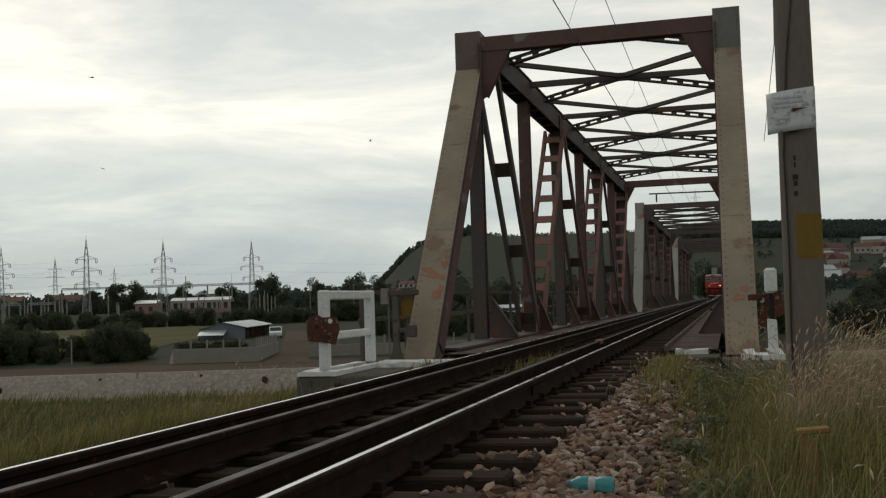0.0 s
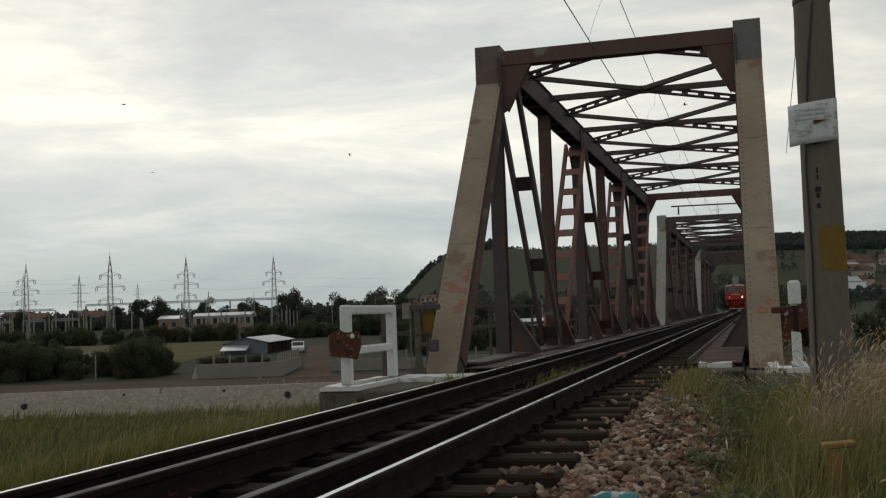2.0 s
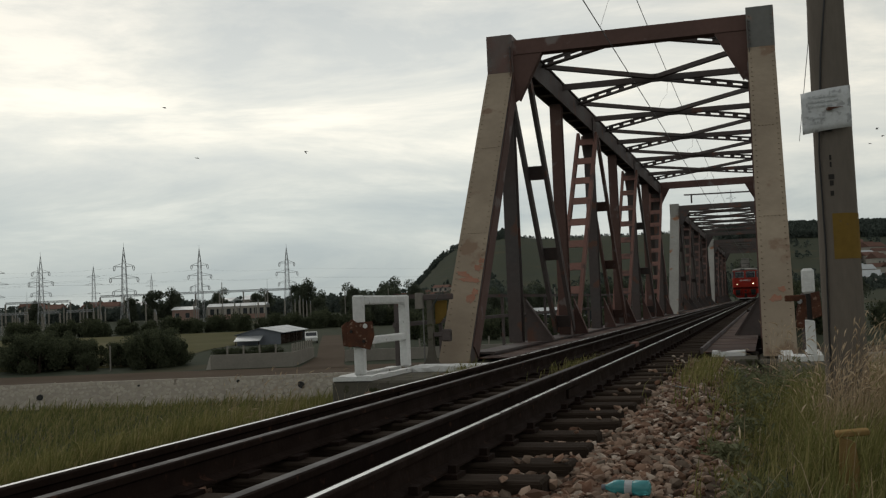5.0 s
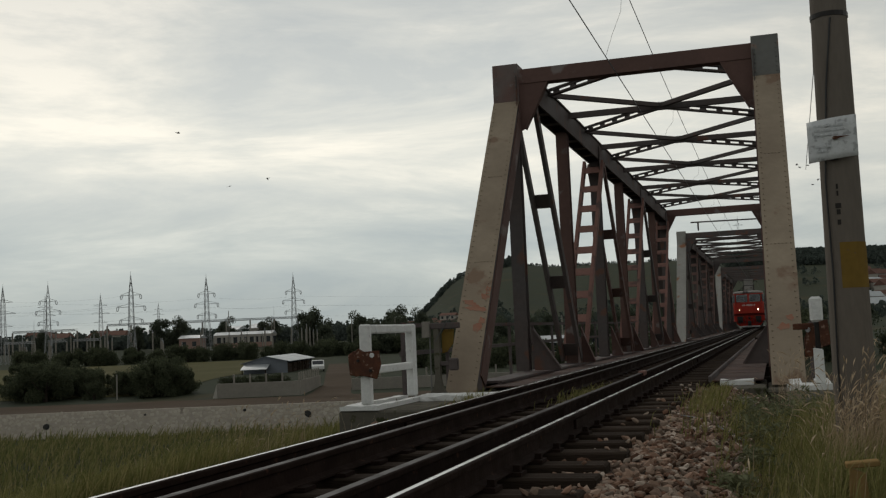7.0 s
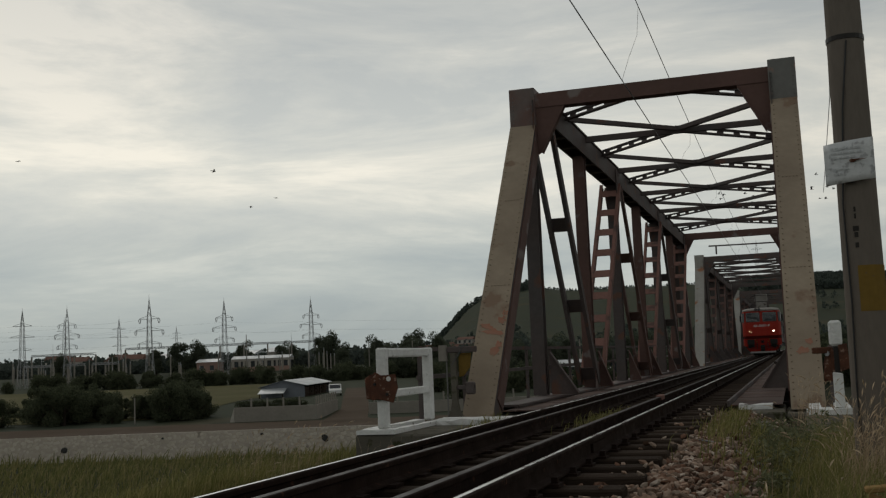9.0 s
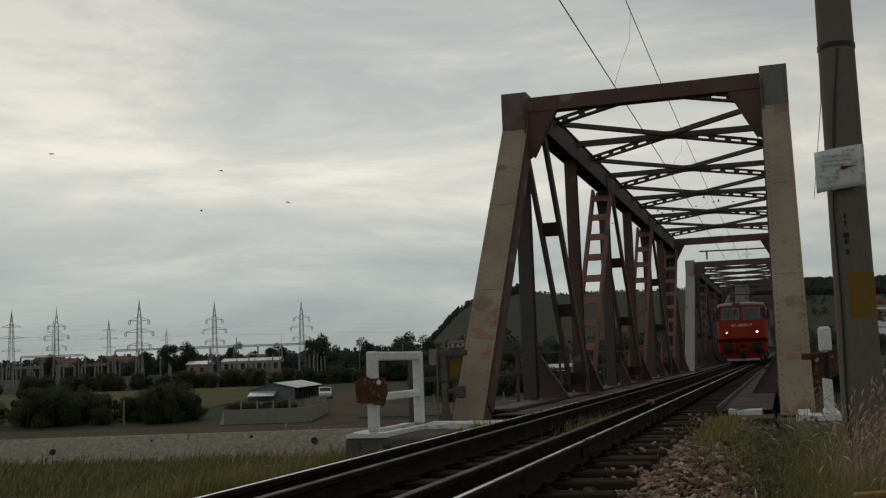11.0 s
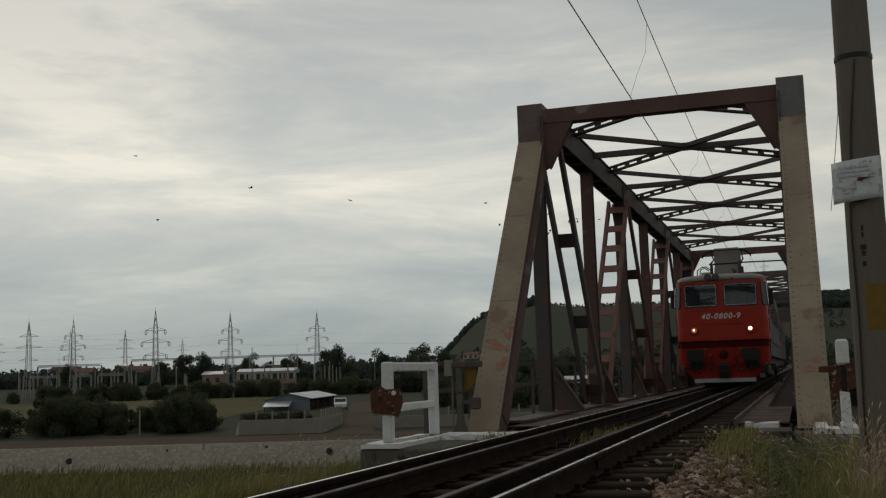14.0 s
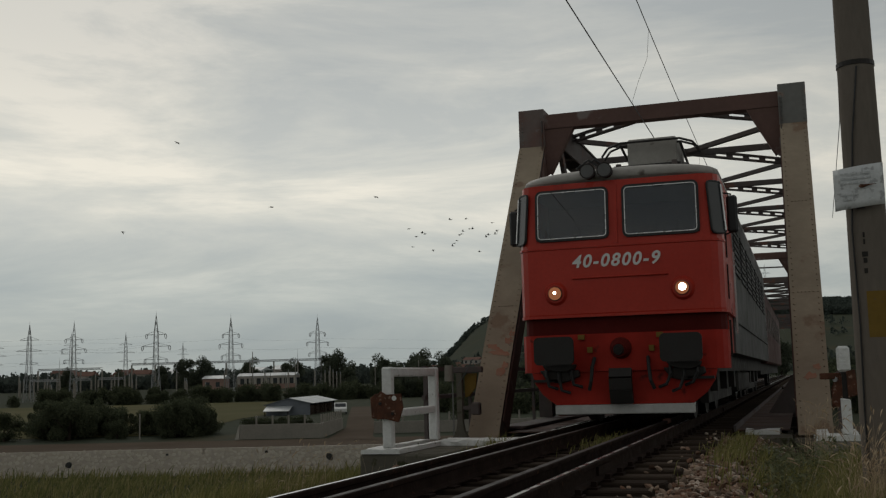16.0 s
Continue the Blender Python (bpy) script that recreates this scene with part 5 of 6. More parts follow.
# ---------- trees and hedges ----------
def crown_mesh(name, seed, w, h, base, leaves, leaf, material, lump=(0.13, 0.25), spread=0.38):
    """Many small leaf tufts on uneven boughs, thinner towards the outside, with gaps between the boughs."""
    r = random.Random(seed)
    lumps = []
    for _ in range(26):
        a, q, f = r.uniform(0, 6.283), r.random() ** 0.6, r.random()
        wide = spread * (1 - 0.75 * abs(f - 0.42) ** 1.5)
        lumps.append((wide * w * q * math.cos(a), wide * w * q * math.sin(a), base + h * (0.08 + 0.86 * f), r.uniform(*lump) * w))
    verts, faces = [], []
    for _ in range(leaves):
        x, y, z, q = r.choice(lumps)
        d = Vector((r.gauss(0, 1), r.gauss(0, 1), r.gauss(0, 0.8))).normalized() * q * (0.35 + 0.75 * r.random() ** 0.7)
        c = Vector((x, y, max(z + d.z, base * 0.5) - d.z)) + d
        t = Euler((r.uniform(0, 6.3), r.uniform(0, 6.3), r.uniform(0, 6.3))).to_matrix()
        s = leaf * r.uniform(0.5, 1.5)
        n = len(verts)
        for a, b in ((-0.6, -0.15), (0.1, -0.4), (0.7, 0.1), (-0.1, 0.4)):
            verts.append(c + t @ Vector((a * s, b * s, r.uniform(-0.12, 0.12) * s)))
        faces.append((n, n + 1, n + 2, n + 3))
    me = bpy.data.meshes.new(name)
    me.from_pydata([tuple(v) for v in verts], [], faces)
    me.materials.append(material)
    return me


def tree_model(seed, w, h, base, leaves, leaf, material, name, label, cat, lump=(0.13, 0.25), spread=0.38):
    t = tagged(empty(name, (0, -300, -20)), label, cat, group=cat + "s of the valley")
    r = random.Random(seed)
    bm = bmesh.new()
    rod(bm, (0, 0, -0.4), (0.1, 0, base + h * 0.45), 0.05 * w, 0.02 * w, 8)
    for k in range(5):
        a = k * 1.26 + r.random()
        rod(bm, (0, 0, base + h * 0.1 * k * 0.6), (0.33 * w * math.cos(a), 0.33 * w * math.sin(a), base + h * (0.35 + 0.1 * k)), 0.018 * w, 0.006 * w, 6)
    part("trunk", bm, BARK, t)
    ob = new("crown", crown_mesh("crown", seed, w, h, base, leaves, leaf, material, lump, spread))
    ob.parent = t
    return t


def plant(model, u, v, size, turn, first):
    p = uv(u, v)
    m = pose(p.x, p.y, ground_z(p.x, p.y) - 0.1, 0, 0, turn)
    if model.name not in first:
        first.add(model.name)
        model.matrix_basis = m
        model.scale = (size,) * 3
        return model
    o = copy_thing(model, m)
    o.matrix_basis = m @ Matrix.Diagonal((size, size, size, 1))
    return o


def woods():
    first = set()
    models = [tree_model(11 + k, 6.5, 7.7, 0.7, 6500, 0.30, LEAF, "tree", "dark green broad-leaved tree with an uneven crown", "tree") for k in range(3)]
    bushes = [tree_model(31 + k, 4.2, 3.3, 0.1, 2600, 0.24, BUSH, "bush", "dark green dense bush", "bush") for k in range(3)]
    thickets = [tree_model(51 + k, 4.4, 3.3, 0.1, 9000, 0.12, BUSH, "bush", "dark green scrubby bush beside the dirt road", "bush", (0.06, 0.19), 0.46) for k in range(3)]
    r = random.Random(8)
    # single trees: across, ahead, size
    for u, v, s in ((-98, 300, 0.8), (-80, 330, 1.0), (-47.5, 294, 1.15), (-51, 302, 1.0), (-44, 292, 0.8), (-36, 300, 0.85), (-29.3, 290, 0.75),
                    (-33, 280, 1.0), (-24, 270, 0.95), (-21, 262, 0.9), (-25, 300, 1.1), (-17, 285, 1.0), (-12, 240, 0.8), (-28, 250, 0.85), (-39, 262, 0.75),
                    (-22, 235, 0.75), (-14, 220, 0.7), (-130, 310, 0.8), (-112, 305, 0.7), (-150, 300, 0.8), (-90, 296, 1.0), (-86, 300, 1.05), (-64, 320, 0.9), (-68, 325, 0.8),
                    (3, 210, 0.8), (8, 190, 0.75), (13, 230, 0.9), (19, 205, 0.8), (25, 215, 0.85), (31, 235, 0.9), (38, 220, 0.9), (47, 190, 0.8), (52, 170, 0.7),
                    (60, 175, 0.8), (66, 160, 0.75), (71, 170, 0.8), (78, 165, 0.7), (84, 175, 0.8), (56, 140, 0.6), (50, 128, 0.55), (63, 132, 0.6), (74, 140, 0.65),
                    (41, 250, 0.9), (30, 190, 0.7), (-5, 200, 0.7), (0, 238, 0.8)):
        plant(r.choice(models), u, v, s, r.uniform(0, 360), first)
    # two thickets beside the road, with a gap between them
    for k in range(15):
        t = k / 14
        plant(r.choice(thickets), -44.5 + 11.5 * t + r.uniform(-0.7, 0.7), 93.5 + r.uniform(0, 7), (0.62 + 0.42 * math.sin(3.1 * min(1.0, t + 0.14)) ** 2) * r.uniform(0.8, 1.1), r.uniform(0, 360), first)
    for k in range(9):
        t = k / 8
        plant(r.choice(thickets), -31.2 + 4.2 * t + r.uniform(-0.4, 0.4), 93.5 + r.uniform(0, 6), (0.6 + 0.42 * math.sin(3.1 * min(1.0, t + 0.1))) * r.uniform(0.8, 1.05), r.uniform(0, 360), first)
    for k in range(7):
        plant(r.choice(thickets), -50 + 5.0 * r.random(), 94 + 14 * r.random(), r.uniform(0.2, 0.42), r.uniform(0, 360), first)
    # hedge behind the field
    for k in range(80):
        plant(r.choice(bushes), -108 + 102 * k / 79 + r.uniform(-1, 1), 229 + 14 * r.random(), r.uniform(0.6, 1.12), r.uniform(0, 360), first)
    for k in range(14):
        plant(r.choice(bushes), 14 + 24 * (k / 13), 100 + r.uniform(0, 26), r.uniform(0.6, 0.9), r.uniform(0, 360), first)
    for k in range(18):
        plant(r.choice(bushes), 33 + 45 * (k / 17), 98 + r.uniform(0, 16), r.uniform(0.6, 0.95), r.uniform(0, 360), first)
    for k in range(22):
        plant(r.choice(bushes), -9 + 30 * (k / 21), 108 + r.uniform(0, 30), r.uniform(0.5, 0.95), r.uniform(0, 360), first)
    # green growth behind the yard wall
    for k in range(9):
        plant(r.choice(thickets), -22.2 + k * 0.62, 90.6 + r.uniform(0, 1.6), r.uniform(0.42, 0.55), r.uniform(0, 360), first)
    for s in (-1, 1):
        for k in range(5):
            p = (s * 6.5 + r.uniform(-1, 1), 152 + 9 * k)
            plant(bushes[k % 3], *lane(p), r.uniform(0.9, 1.4), r.uniform(0, 360), first)


woods()


def far_woods():
    """Woods on the ridge and tree belts of the far village, too many to count."""
    r = random.Random(21)
    verts, faces = [], []

    def tuft(u, v, size):
        p = uv(u, v)
        g = ground_z(p.x, p.y)
        for _ in range(46):
            h = r.random()
            c = Vector((p.x + r.gauss(0, size * 0.36 * (1.1 - h)), p.y + r.gauss(0, size * 0.3), g + size * (0.05 + 0.9 * h)))
            t = Euler((r.uniform(0, 6.3), r.uniform(0, 6.3), r.uniform(0, 6.3))).to_matrix()
            s = size * r.uniform(0.12, 0.27)
            n = len(verts)
            for a, b in ((-0.5, -0.35), (0.45, -0.5), (0.6, 0.3), (0.0, 0.6), (-0.55, 0.25)):
                verts.append(c + t @ Vector((a * s, b * s, r.uniform(-0.2, 0.2) * s)))
            faces.append((n, n + 1, n + 2, n + 3, n + 4))
    for _ in range(3000):
        v = r.uniform(755, 960)
        tuft(v * r.uniform(0.225, 0.47), v, r.uniform(3.6, 6))
    for _ in range(260):
        v = r.uniform(880, 980)
        k = r.uniform(0.0, 0.24)
        tuft(v * k, v, r.uniform(2.0, 4) * (1.5 if 0.012 < k < 0.028 else 0.6))
    for _ in range(70):
        v = r.uniform(820, 900)
        tuft(v * r.gauss(0.019, 0.004), v, r.uniform(3, 5.5))
    for _ in range(160):
        v, k = r.uniform(820, 1000), r.gauss(-0.045, 0.012)
        tuft(v * k, v, r.uniform(2.5, 5))
    for _ in range(420):
        v = r.uniform(322, 350)
        tuft(v * r.uniform(-0.5, -0.02), v, r.uniform(3.6, 6.2) * (0.8 + 0.3 * noise.noise((v * 0.3, 0, 2))))
    for _ in range(520):
        v = r.uniform(350, 560)
        tuft(v * r.uniform(-0.5, 0.5), v, r.uniform(3, 6))
    for _ in range(170):
        v, k = r.uniform(560, 760), r.uniform(-0.5, 0.46)
        if not -0.075 < k < 0.27:
            tuft(v * k, v, r.uniform(3, 6))
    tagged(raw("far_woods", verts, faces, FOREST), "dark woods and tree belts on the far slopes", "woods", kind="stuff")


far_woods()


# ---------- power lines and switchyard ----------
def pylon_model(arms, loops, label):
    """A slender lattice tower 20 m high with a pointed head; loops: strings of insulators hang from the arm ends."""
    py = tagged(empty("pylon"), label, "pylon", group="power pylons")
    bm = bmesh.new()

    def half(z):
        return 1.05 - 0.5 * z / 9.6 if z < 9.6 else 0.55 - 0.13 * (z - 9.6) / 6.2 if z < 15.8 else 0.42 - 0.4 * (z - 15.8) / 4.2
    zs = [0, 2.8, 5.2, 7.5, 9.6, 11.2, 12.8, 14.3, 15.8, 17.2, 18.6, 20.0]
    for z0, z1 in zip(zs, zs[1:]):
        a, b = half(z0), half(z1)
        for sx, sy in ((1, 1), (1, -1), (-1, -1), (-1, 1)):
            bar(bm, (sx * a, sy * a, z0), (sx * b, sy * b, z1), 0.095, 0.095)
            bar(bm, (sx * a, sy * a, z0), (-sy * b, sx * b, z1), 0.035, 0.035, (0.3, 0.5, 0.8))
            bar(bm, (-sy * a, sx * a, z0), (sx * b, sy * b, z1), 0.035, 0.035, (0.3, 0.5, 0.8))
    rod(bm, (0, 0, 19.8), (0, 0, 21.0), 0.05, 0.02, 5)
    part("tower", bm, GALV, py)
    for z, w in arms:
        for s in (-1, 1):
            bm = bmesh.new()
            for d in (-0.4, 0.4):
                bar(bm, (s * 0.4, d, z), (s * w, 0, z + 0.05), 0.09, 0.09, (0, 0, 1))
            bar(bm, (s * 0.35, 0, z + 0.75), (s * w, 0, z + 0.1), 0.08, 0.08, (0, 0, 1))
            arm = part("cross_arm", bm, GALV, py)
            if loops:
                ins = bmesh.new()
                tube(ins, [(s * w, 0, z), (s * (w + 0.10), 0, z - 0.45), (s * (w - 0.02), 0, z - 0.95), (s * (w - 0.22), 0, z - 0.9), (s * (w - 0.36), 0, z - 0.4), (s * (w - 0.34), 0, z)], 0.085, 5)
                part("insulator_string", ins, CERAMIC, arm)
    return py


def place(ob, u, v, size, turn, m0=None):
    p = uv(u, v)
    m = pose(p.x, p.y, ground_z(p.x, p.y) - 0.2, 0, 0, turn)
    o = copy_thing(ob, m) if m0 else ob
    o.matrix_basis = m @ Matrix.Diagonal((size, size, size, 1))
    return o


LOOPED = pylon_model(((15.5, 2.3), (12.8, 3.2), (9.8, 2.6)), True, "grey lattice steel power pylon with hanging insulators on three cross-arms")
PLAIN = pylon_model(((16.1, 2.4), (13.2, 3.3), (9.9, 2.4)), False, "pale lattice steel power pylon with three bare cross-arms")
for k, (u, v, s, a) in enumerate(((-83.2, 250, 1.03, 22), (-117.5, 285, 0.99, 30), (-74.4, 285, 1.0, 14), (-53.6, 300, 0.98, 40))):
    place(LOOPED, u, v, s, a, k > 0)
for k, (u, v, s, a) in enumerate(((-119.4, 262, 0.97, 18), (-130.3, 314, 0.86, 35), (-144.8, 400, 1.02, 20), (-190.3, 620, 1.0, 20), (213.5, 900, 1.7, 0), (-190, 390, 1.0, 25))):
    place(PLAIN, u, v, s, a, k > 0)


def power_cables():
    pl = tagged(empty("power_line"), "thin sagging power cables between the pylons", "power line")
    for (u0, v0, u1, v1) in ((-117.5, 285, -74.4, 285), (-74.4, 285, -53.6, 300), (-53.6, 300, 70, 420), (-260, 270, -119.4, 262), (-260, 300, -117.5, 285), (-119.4, 262, -83.2, 250)):
        p, q = uv(u0, v0), uv(u1, v1)
        for dz, o in ((12.8, 3.1), (15.4, 2.2), (12.8, -3.1), (9.8, 2.5)):
            pts = []
            for i in range(13):
                t = i / 12
                c = p.lerp(q, t)
                pts.append((c.x, c.y + o, -2.2 + dz - 2.4 * t * (1 - t)))
            bm = bmesh.new()
            tube(bm, pts, 0.011, 4)
            part("cable", bm, WIRE, pl)


power_cables()


def gantry(u, v, bays, height, span, rods=True):
    p = uv(u, v)
    g = tagged(empty("gantry", (p.x, p.y, ground_z(p.x, p.y) - 0.2), 14.9), "grey switchyard gantry with a lattice beam on posts", "gantry", group="switchyard gantries")
    for k in range(bays + 1):
        part("gantry_post", boxed(k * span - 0.17, k * span + 0.17, -0.2, 0.2, 0, height - 0.5), PALECON, g)
        if rods and k % 3 == 1:
            part("lightning_rod", rodded((k * span, 0, height), (k * span, 0, height + 3.0), 0.06, 0.02, 5), GALV, g)
    bm = bmesh.new()
    for z in (height - 0.5, height):
        for y in (-0.3, 0.3):
            bar(bm, (0, y, z), (bays * span, y, z), 0.12, 0.12, (0, 0, 1))
    for k in range(int(bays * span / 0.9)):
        for y in (-0.3, 0.3):
            bar(bm, (k * 0.9, y, height - 0.5), (k * 0.9 + 0.45, y, height), 0.08, 0.08, (0, 1, 0))
            bar(bm, (k * 0.9 + 0.45, y, height), (k * 0.9 + 0.9, y, height - 0.5), 0.08, 0.08, (0, 1, 0))
    part("lattice_beam", bm, GALV, g)


for args in ((-108.6, 305, 8, 8.05, 6.9), (-134, 300, 3, 7.2, 6.2), (-112, 272, 1, 5.4, 4.6, False), (-104, 268, 2, 5.6, 3.4, False), (-125, 275, 2, 5.2, 4.0, False)):
    gantry(*args)


def switch_post(u, v, h):
    p = uv(u, v)
    s = tagged(empty("switchyard_post", (p.x, p.y, ground_z(p.x, p.y) - 0.2)), "slim concrete switchyard post with insulators", "post", group="switchyard posts")
    part("post", boxed(-0.13, 0.13, -0.13, 0.13, 0, h), PALECON, s)
    part("insulator", rodded((0, 0, h), (0, 0, h + 0.8), 0.10, 0.07, 6), CERAMIC, s)


rng = random.Random(5)
for k in range(46):
    switch_post(-130 + 88 * rng.random(), 262 + 26 * rng.random(), rng.uniform(3.2, 6.0))


# ---------- houses, shed, yard wall, car ----------
def house(u, v, w, d, h, roof_h, turn, wall, roof, rows, label):
    p = uv(u, v)
    ho = tagged(empty("house", (p.x, p.y, ground_z(p.x, p.y) - 0.4), turn), label, "house", group="houses of the valley")
    part("wall", boxed(-w / 2, w / 2, -d / 2, d / 2, 0, h), wall, ho)
    bm = prismed([(-d / 2 - 0.35, h), (d / 2 + 0.35, h), (0, h + roof_h)], "x", -w / 2 - 0.3, w / 2 + 0.3)
    part("roof", bm, roof, ho)
    n = max(int(w / 2.6), 1)
    for row in range(rows):
        for k in range(n):
            x = -w / 2 + w * (k + 0.5) / n
            z = 1.4 + 2.7 * row
            wi = part("window", boxed(x - 0.55, x + 0.55, -d / 2 - 0.03, -d / 2 + 0.02, z, z + 1.3), DARKPANE, ho)
            part("sill", boxed(x - 0.65, x + 0.65, -d / 2 - 0.1, -d / 2 - 0.032, z - 0.1, z - 0.01), PLASTER, wi)


house(-80.9, 294, 5.6, 7, 3.6, 0.9, 14.9, PINKWALL, TIN, 1, "pinkish house with a pale flat-pitched roof")


def long_building():
    """A low yard building: pale roof edge over a row of dark openings between white piers."""
    p = uv(-67.6, 300)
    lb = tagged(empty("long_building", (p.x, p.y, ground_z(p.x, p.y) - 0.3), 14.9), "long low whitish building with a row of dark openings", "building")
    part("wall", boxed(-8, 8, -2.6, 3.4, 0, 3.1), DARKPANE, lb, "dark recessed front")
    part("plinth", boxed(-8.05, 8.05, -3.0, -2.61, 0, 1.5), PINKWALL, lb)
    part("fascia", boxed(-8.2, 8.2, -3.1, 3.5, 3.11, 3.75), PLASTER, lb, "whitish roof edge")
    part("roof", prismed([(-3.3, 3.76), (3.6, 3.76), (0.2, 4.6)], "x", -8.3, 8.3), TIN, lb, "pale tin roof")
    pier_block = part("pier", boxed(-0.32, 0.32, -3.0, -2.61, 1.51, 3.1), PLASTER, lb)
    pier_block.matrix_basis = pose(-7.7, 0, 0)
    for k in range(1, 11):
        again(pier_block, pose(-7.7 + 1.54 * k + (0.3 if k % 3 == 1 else 0), 0, 0))


long_building()
rng = random.Random(12)
for k in range(15):
    v = rng.uniform(430, 560)
    house(v * rng.uniform(-0.085, 0.0) - 4, v, rng.uniform(6, 9), rng.uniform(5, 7), rng.uniform(2.4, 3.4), rng.uniform(1.2, 2.0), rng.uniform(-40, 50), PLASTER, TILE, 1, "small village house with a red tiled roof")
for k in range(34):
    v = rng.uniform(430, 690)
    house(v * rng.uniform(0.325, 0.46), v, rng.uniform(8, 14), rng.uniform(7, 9), rng.uniform(3, 5), rng.uniform(1.8, 3.0), rng.uniform(-40, 50), PLASTER, TILE if k % 3 else TIN, 1,
          "village house with a tiled roof on the slope" if k % 3 else "village house with a pale roof on the slope")
for k in range(14):
    v = rng.uniform(370, 520)
    house(v * rng.uniform(-0.45, -0.2), v, rng.uniform(6, 9), 7, rng.uniform(4.2, 5.6), 1.8, rng.uniform(-40, 50), PLASTER, TILE if k % 4 else TIN, 1, "small village house among trees")
for u, v, w, h in ((8.6, 140, 3.5, 2.5), (15.2, 150, 3.0, 1.2)):
    house(u, v, w, 6, h, 0.9, 10, PINKWALL, TIN, 1, "low building with a pale tin roof")


def shed():
    """A long low shed, gable end to the road, open on its track side where timber is stacked."""
    p = uv(-25.9, 126)
    sh = tagged(empty("shed", (p.x, p.y, ground_z(p.x, p.y) - 0.1), 14.9), "low blue-grey shed with a pale tin roof and stacked timber", "shed")
    part("gable_wall", prismed([(-2.8, 0), (2.4, 0), (2.4, 1.5), (0.0, 2.04), (-2.8, 1.36)], "y", 0.0, 0.12), BLUEWALL, sh)
    part("side_wall", boxed(-2.8, -2.68, 0.121, 18, 0, 1.36), BLUEWALL, sh)
    part("back_wall", prismed([(-2.8, 0), (2.4, 0), (2.4, 1.5), (0.0, 2.04), (-2.8, 1.36)], "y", 18.0, 18.12), BLUEWALL, sh)
    part("tin_roof", prismed([(0.0, 2.06), (2.75, 1.42), (2.75, 1.48), (0.0, 2.13)], "y", -0.35, 18.4), TIN, sh, "pale corrugated tin roof")
    part("dark_roof", prismed([(-3.1, 1.28), (-0.002, 2.06), (-0.002, 2.12), (-3.1, 1.34)], "y", -0.25, 18.4), BLUEWALL, sh, "grey roof slope")
    part("lean_to_roof", prismed([(-2.2, 0.62), (-2.2, 0.68), (-0.1, 1.22), (-0.1, 1.16)], "x", -2.7, 0.35), TIN, sh, "pale lean-to sheet")
    for x in (-2.5, 0.2):
        part("lean_to_post", boxed(x - 0.05, x + 0.05, -2.1, -2.0, 0, 0.63), TIMBER, sh)
    for k in range(6):
        part("roof_post", boxed(2.3, 2.42, 0.2 + 3.4 * k, 0.34 + 3.4 * k, 0, 1.46), TIMBER, sh)
    for j in range(4):
        for k in range(5):
            part("board", boxed(1.3 + 0.05 * (k % 2), 2.2 + 0.06 * (k % 3), 1.2 + 4.1 * j, 4.6 + 4.1 * j - 0.3 * (k % 2), 0.24 * k, 0.24 * k + 0.21), TIMBER, sh, bevel=0.02)


shed()


def yard_wall():
    p = uv(-22.5, 89)
    g = ground_z(p.x, p.y)
    yw = tagged(empty("yard_wall", (p.x, p.y, g - 0.2), 14.9), "low concrete yard wall with fence posts on top", "wall")
    part("front_wall", boxed(0, 6.95, -0.12, 0.12, 0, 1.4), PALECON, yw, bevel=0.02)
    part("side_wall", prismed([(0.125, 0.0), (11.0, 0.0), (11.0, 1.4), (0.125, 1.4)], "x", 6.72, 6.95), PALECON, yw)
    part("sloping_end", prismed([(-0.45, 0), (-0.01, 0), (-0.01, 1.36), (-0.12, 1.1)], "y", -0.14, 0.14), PLASTER, yw, "whitish sloping end")
    post = part("fence_post", boxed(-0.07, 0.07, -0.06, 0.06, 1.401, 2.12), PALECON, yw, bevel=0.015)
    post.matrix_basis = pose(1.4, 0, 0)
    for k in range(1, 4):
        again(post, pose(1.4 + 1.35 * k, 0, 0))
    for k in range(10):
        again(post, pose(6.83, 0.05 + 1.15 * k, 0, 0, 0, 90))
    for z in (1.62, 1.95):
        part("fence_wire", boxed(0.1, 6.8, -0.006, 0.006, z, z + 0.012), WIRE, yw)
    q = uv(-11.8, 93)
    w2 = tagged(empty("yard_wall", (q.x, q.y, ground_z(q.x, q.y) - 0.2), 14.9), "low pale concrete wall beside the dirt track", "wall")
    part("front_wall", boxed(0, 34, -0.12, 0.12, 0, 1.2), PALECON, w2, bevel=0.02)
    for k in range(17):
        again(post, pose(0.5 + 2 * k, 0, -0.2), w2)


yard_wall()


def car(u, v, turn):
    p = uv(u, v)
    c = tagged(empty("car", (p.x, p.y, ground_z(p.x, p.y)), turn), "small white car parked in the yard", "car")
    part("body", prismed([(-1.8, 0.27), (1.8, 0.27), (1.85, 0.68), (0.95, 0.84), (0.45, 1.28), (-1.2, 1.31), (-1.8, 0.86)], "x", -0.73, 0.73), WHITE, c, bevel=0.06)
    part("windscreen", barred((0, 0.96, 0.85), (0, 0.5, 1.24), 1.24, 0.05), DARKPANE, c)
    part("rear_window", barred((0, -1.75, 0.9), (0, -1.3, 1.27), 1.22, 0.05), DARKPANE, c)
    for s in (-1, 1):
        part("side_window", boxed(s * 0.725 - 0.012, s * 0.725 + 0.012, -1.1, 0.35, 0.88, 1.22), DARKPANE, c)
        for y in (-1.25, 1.25):
            part("wheel", rodded((s * 0.58, y, 0.31), (s * 0.74, y, 0.31), 0.31, 0.31, 14), BLACK, c)


car(-19.9, 126, 204)
car(8.5, 168, 100)


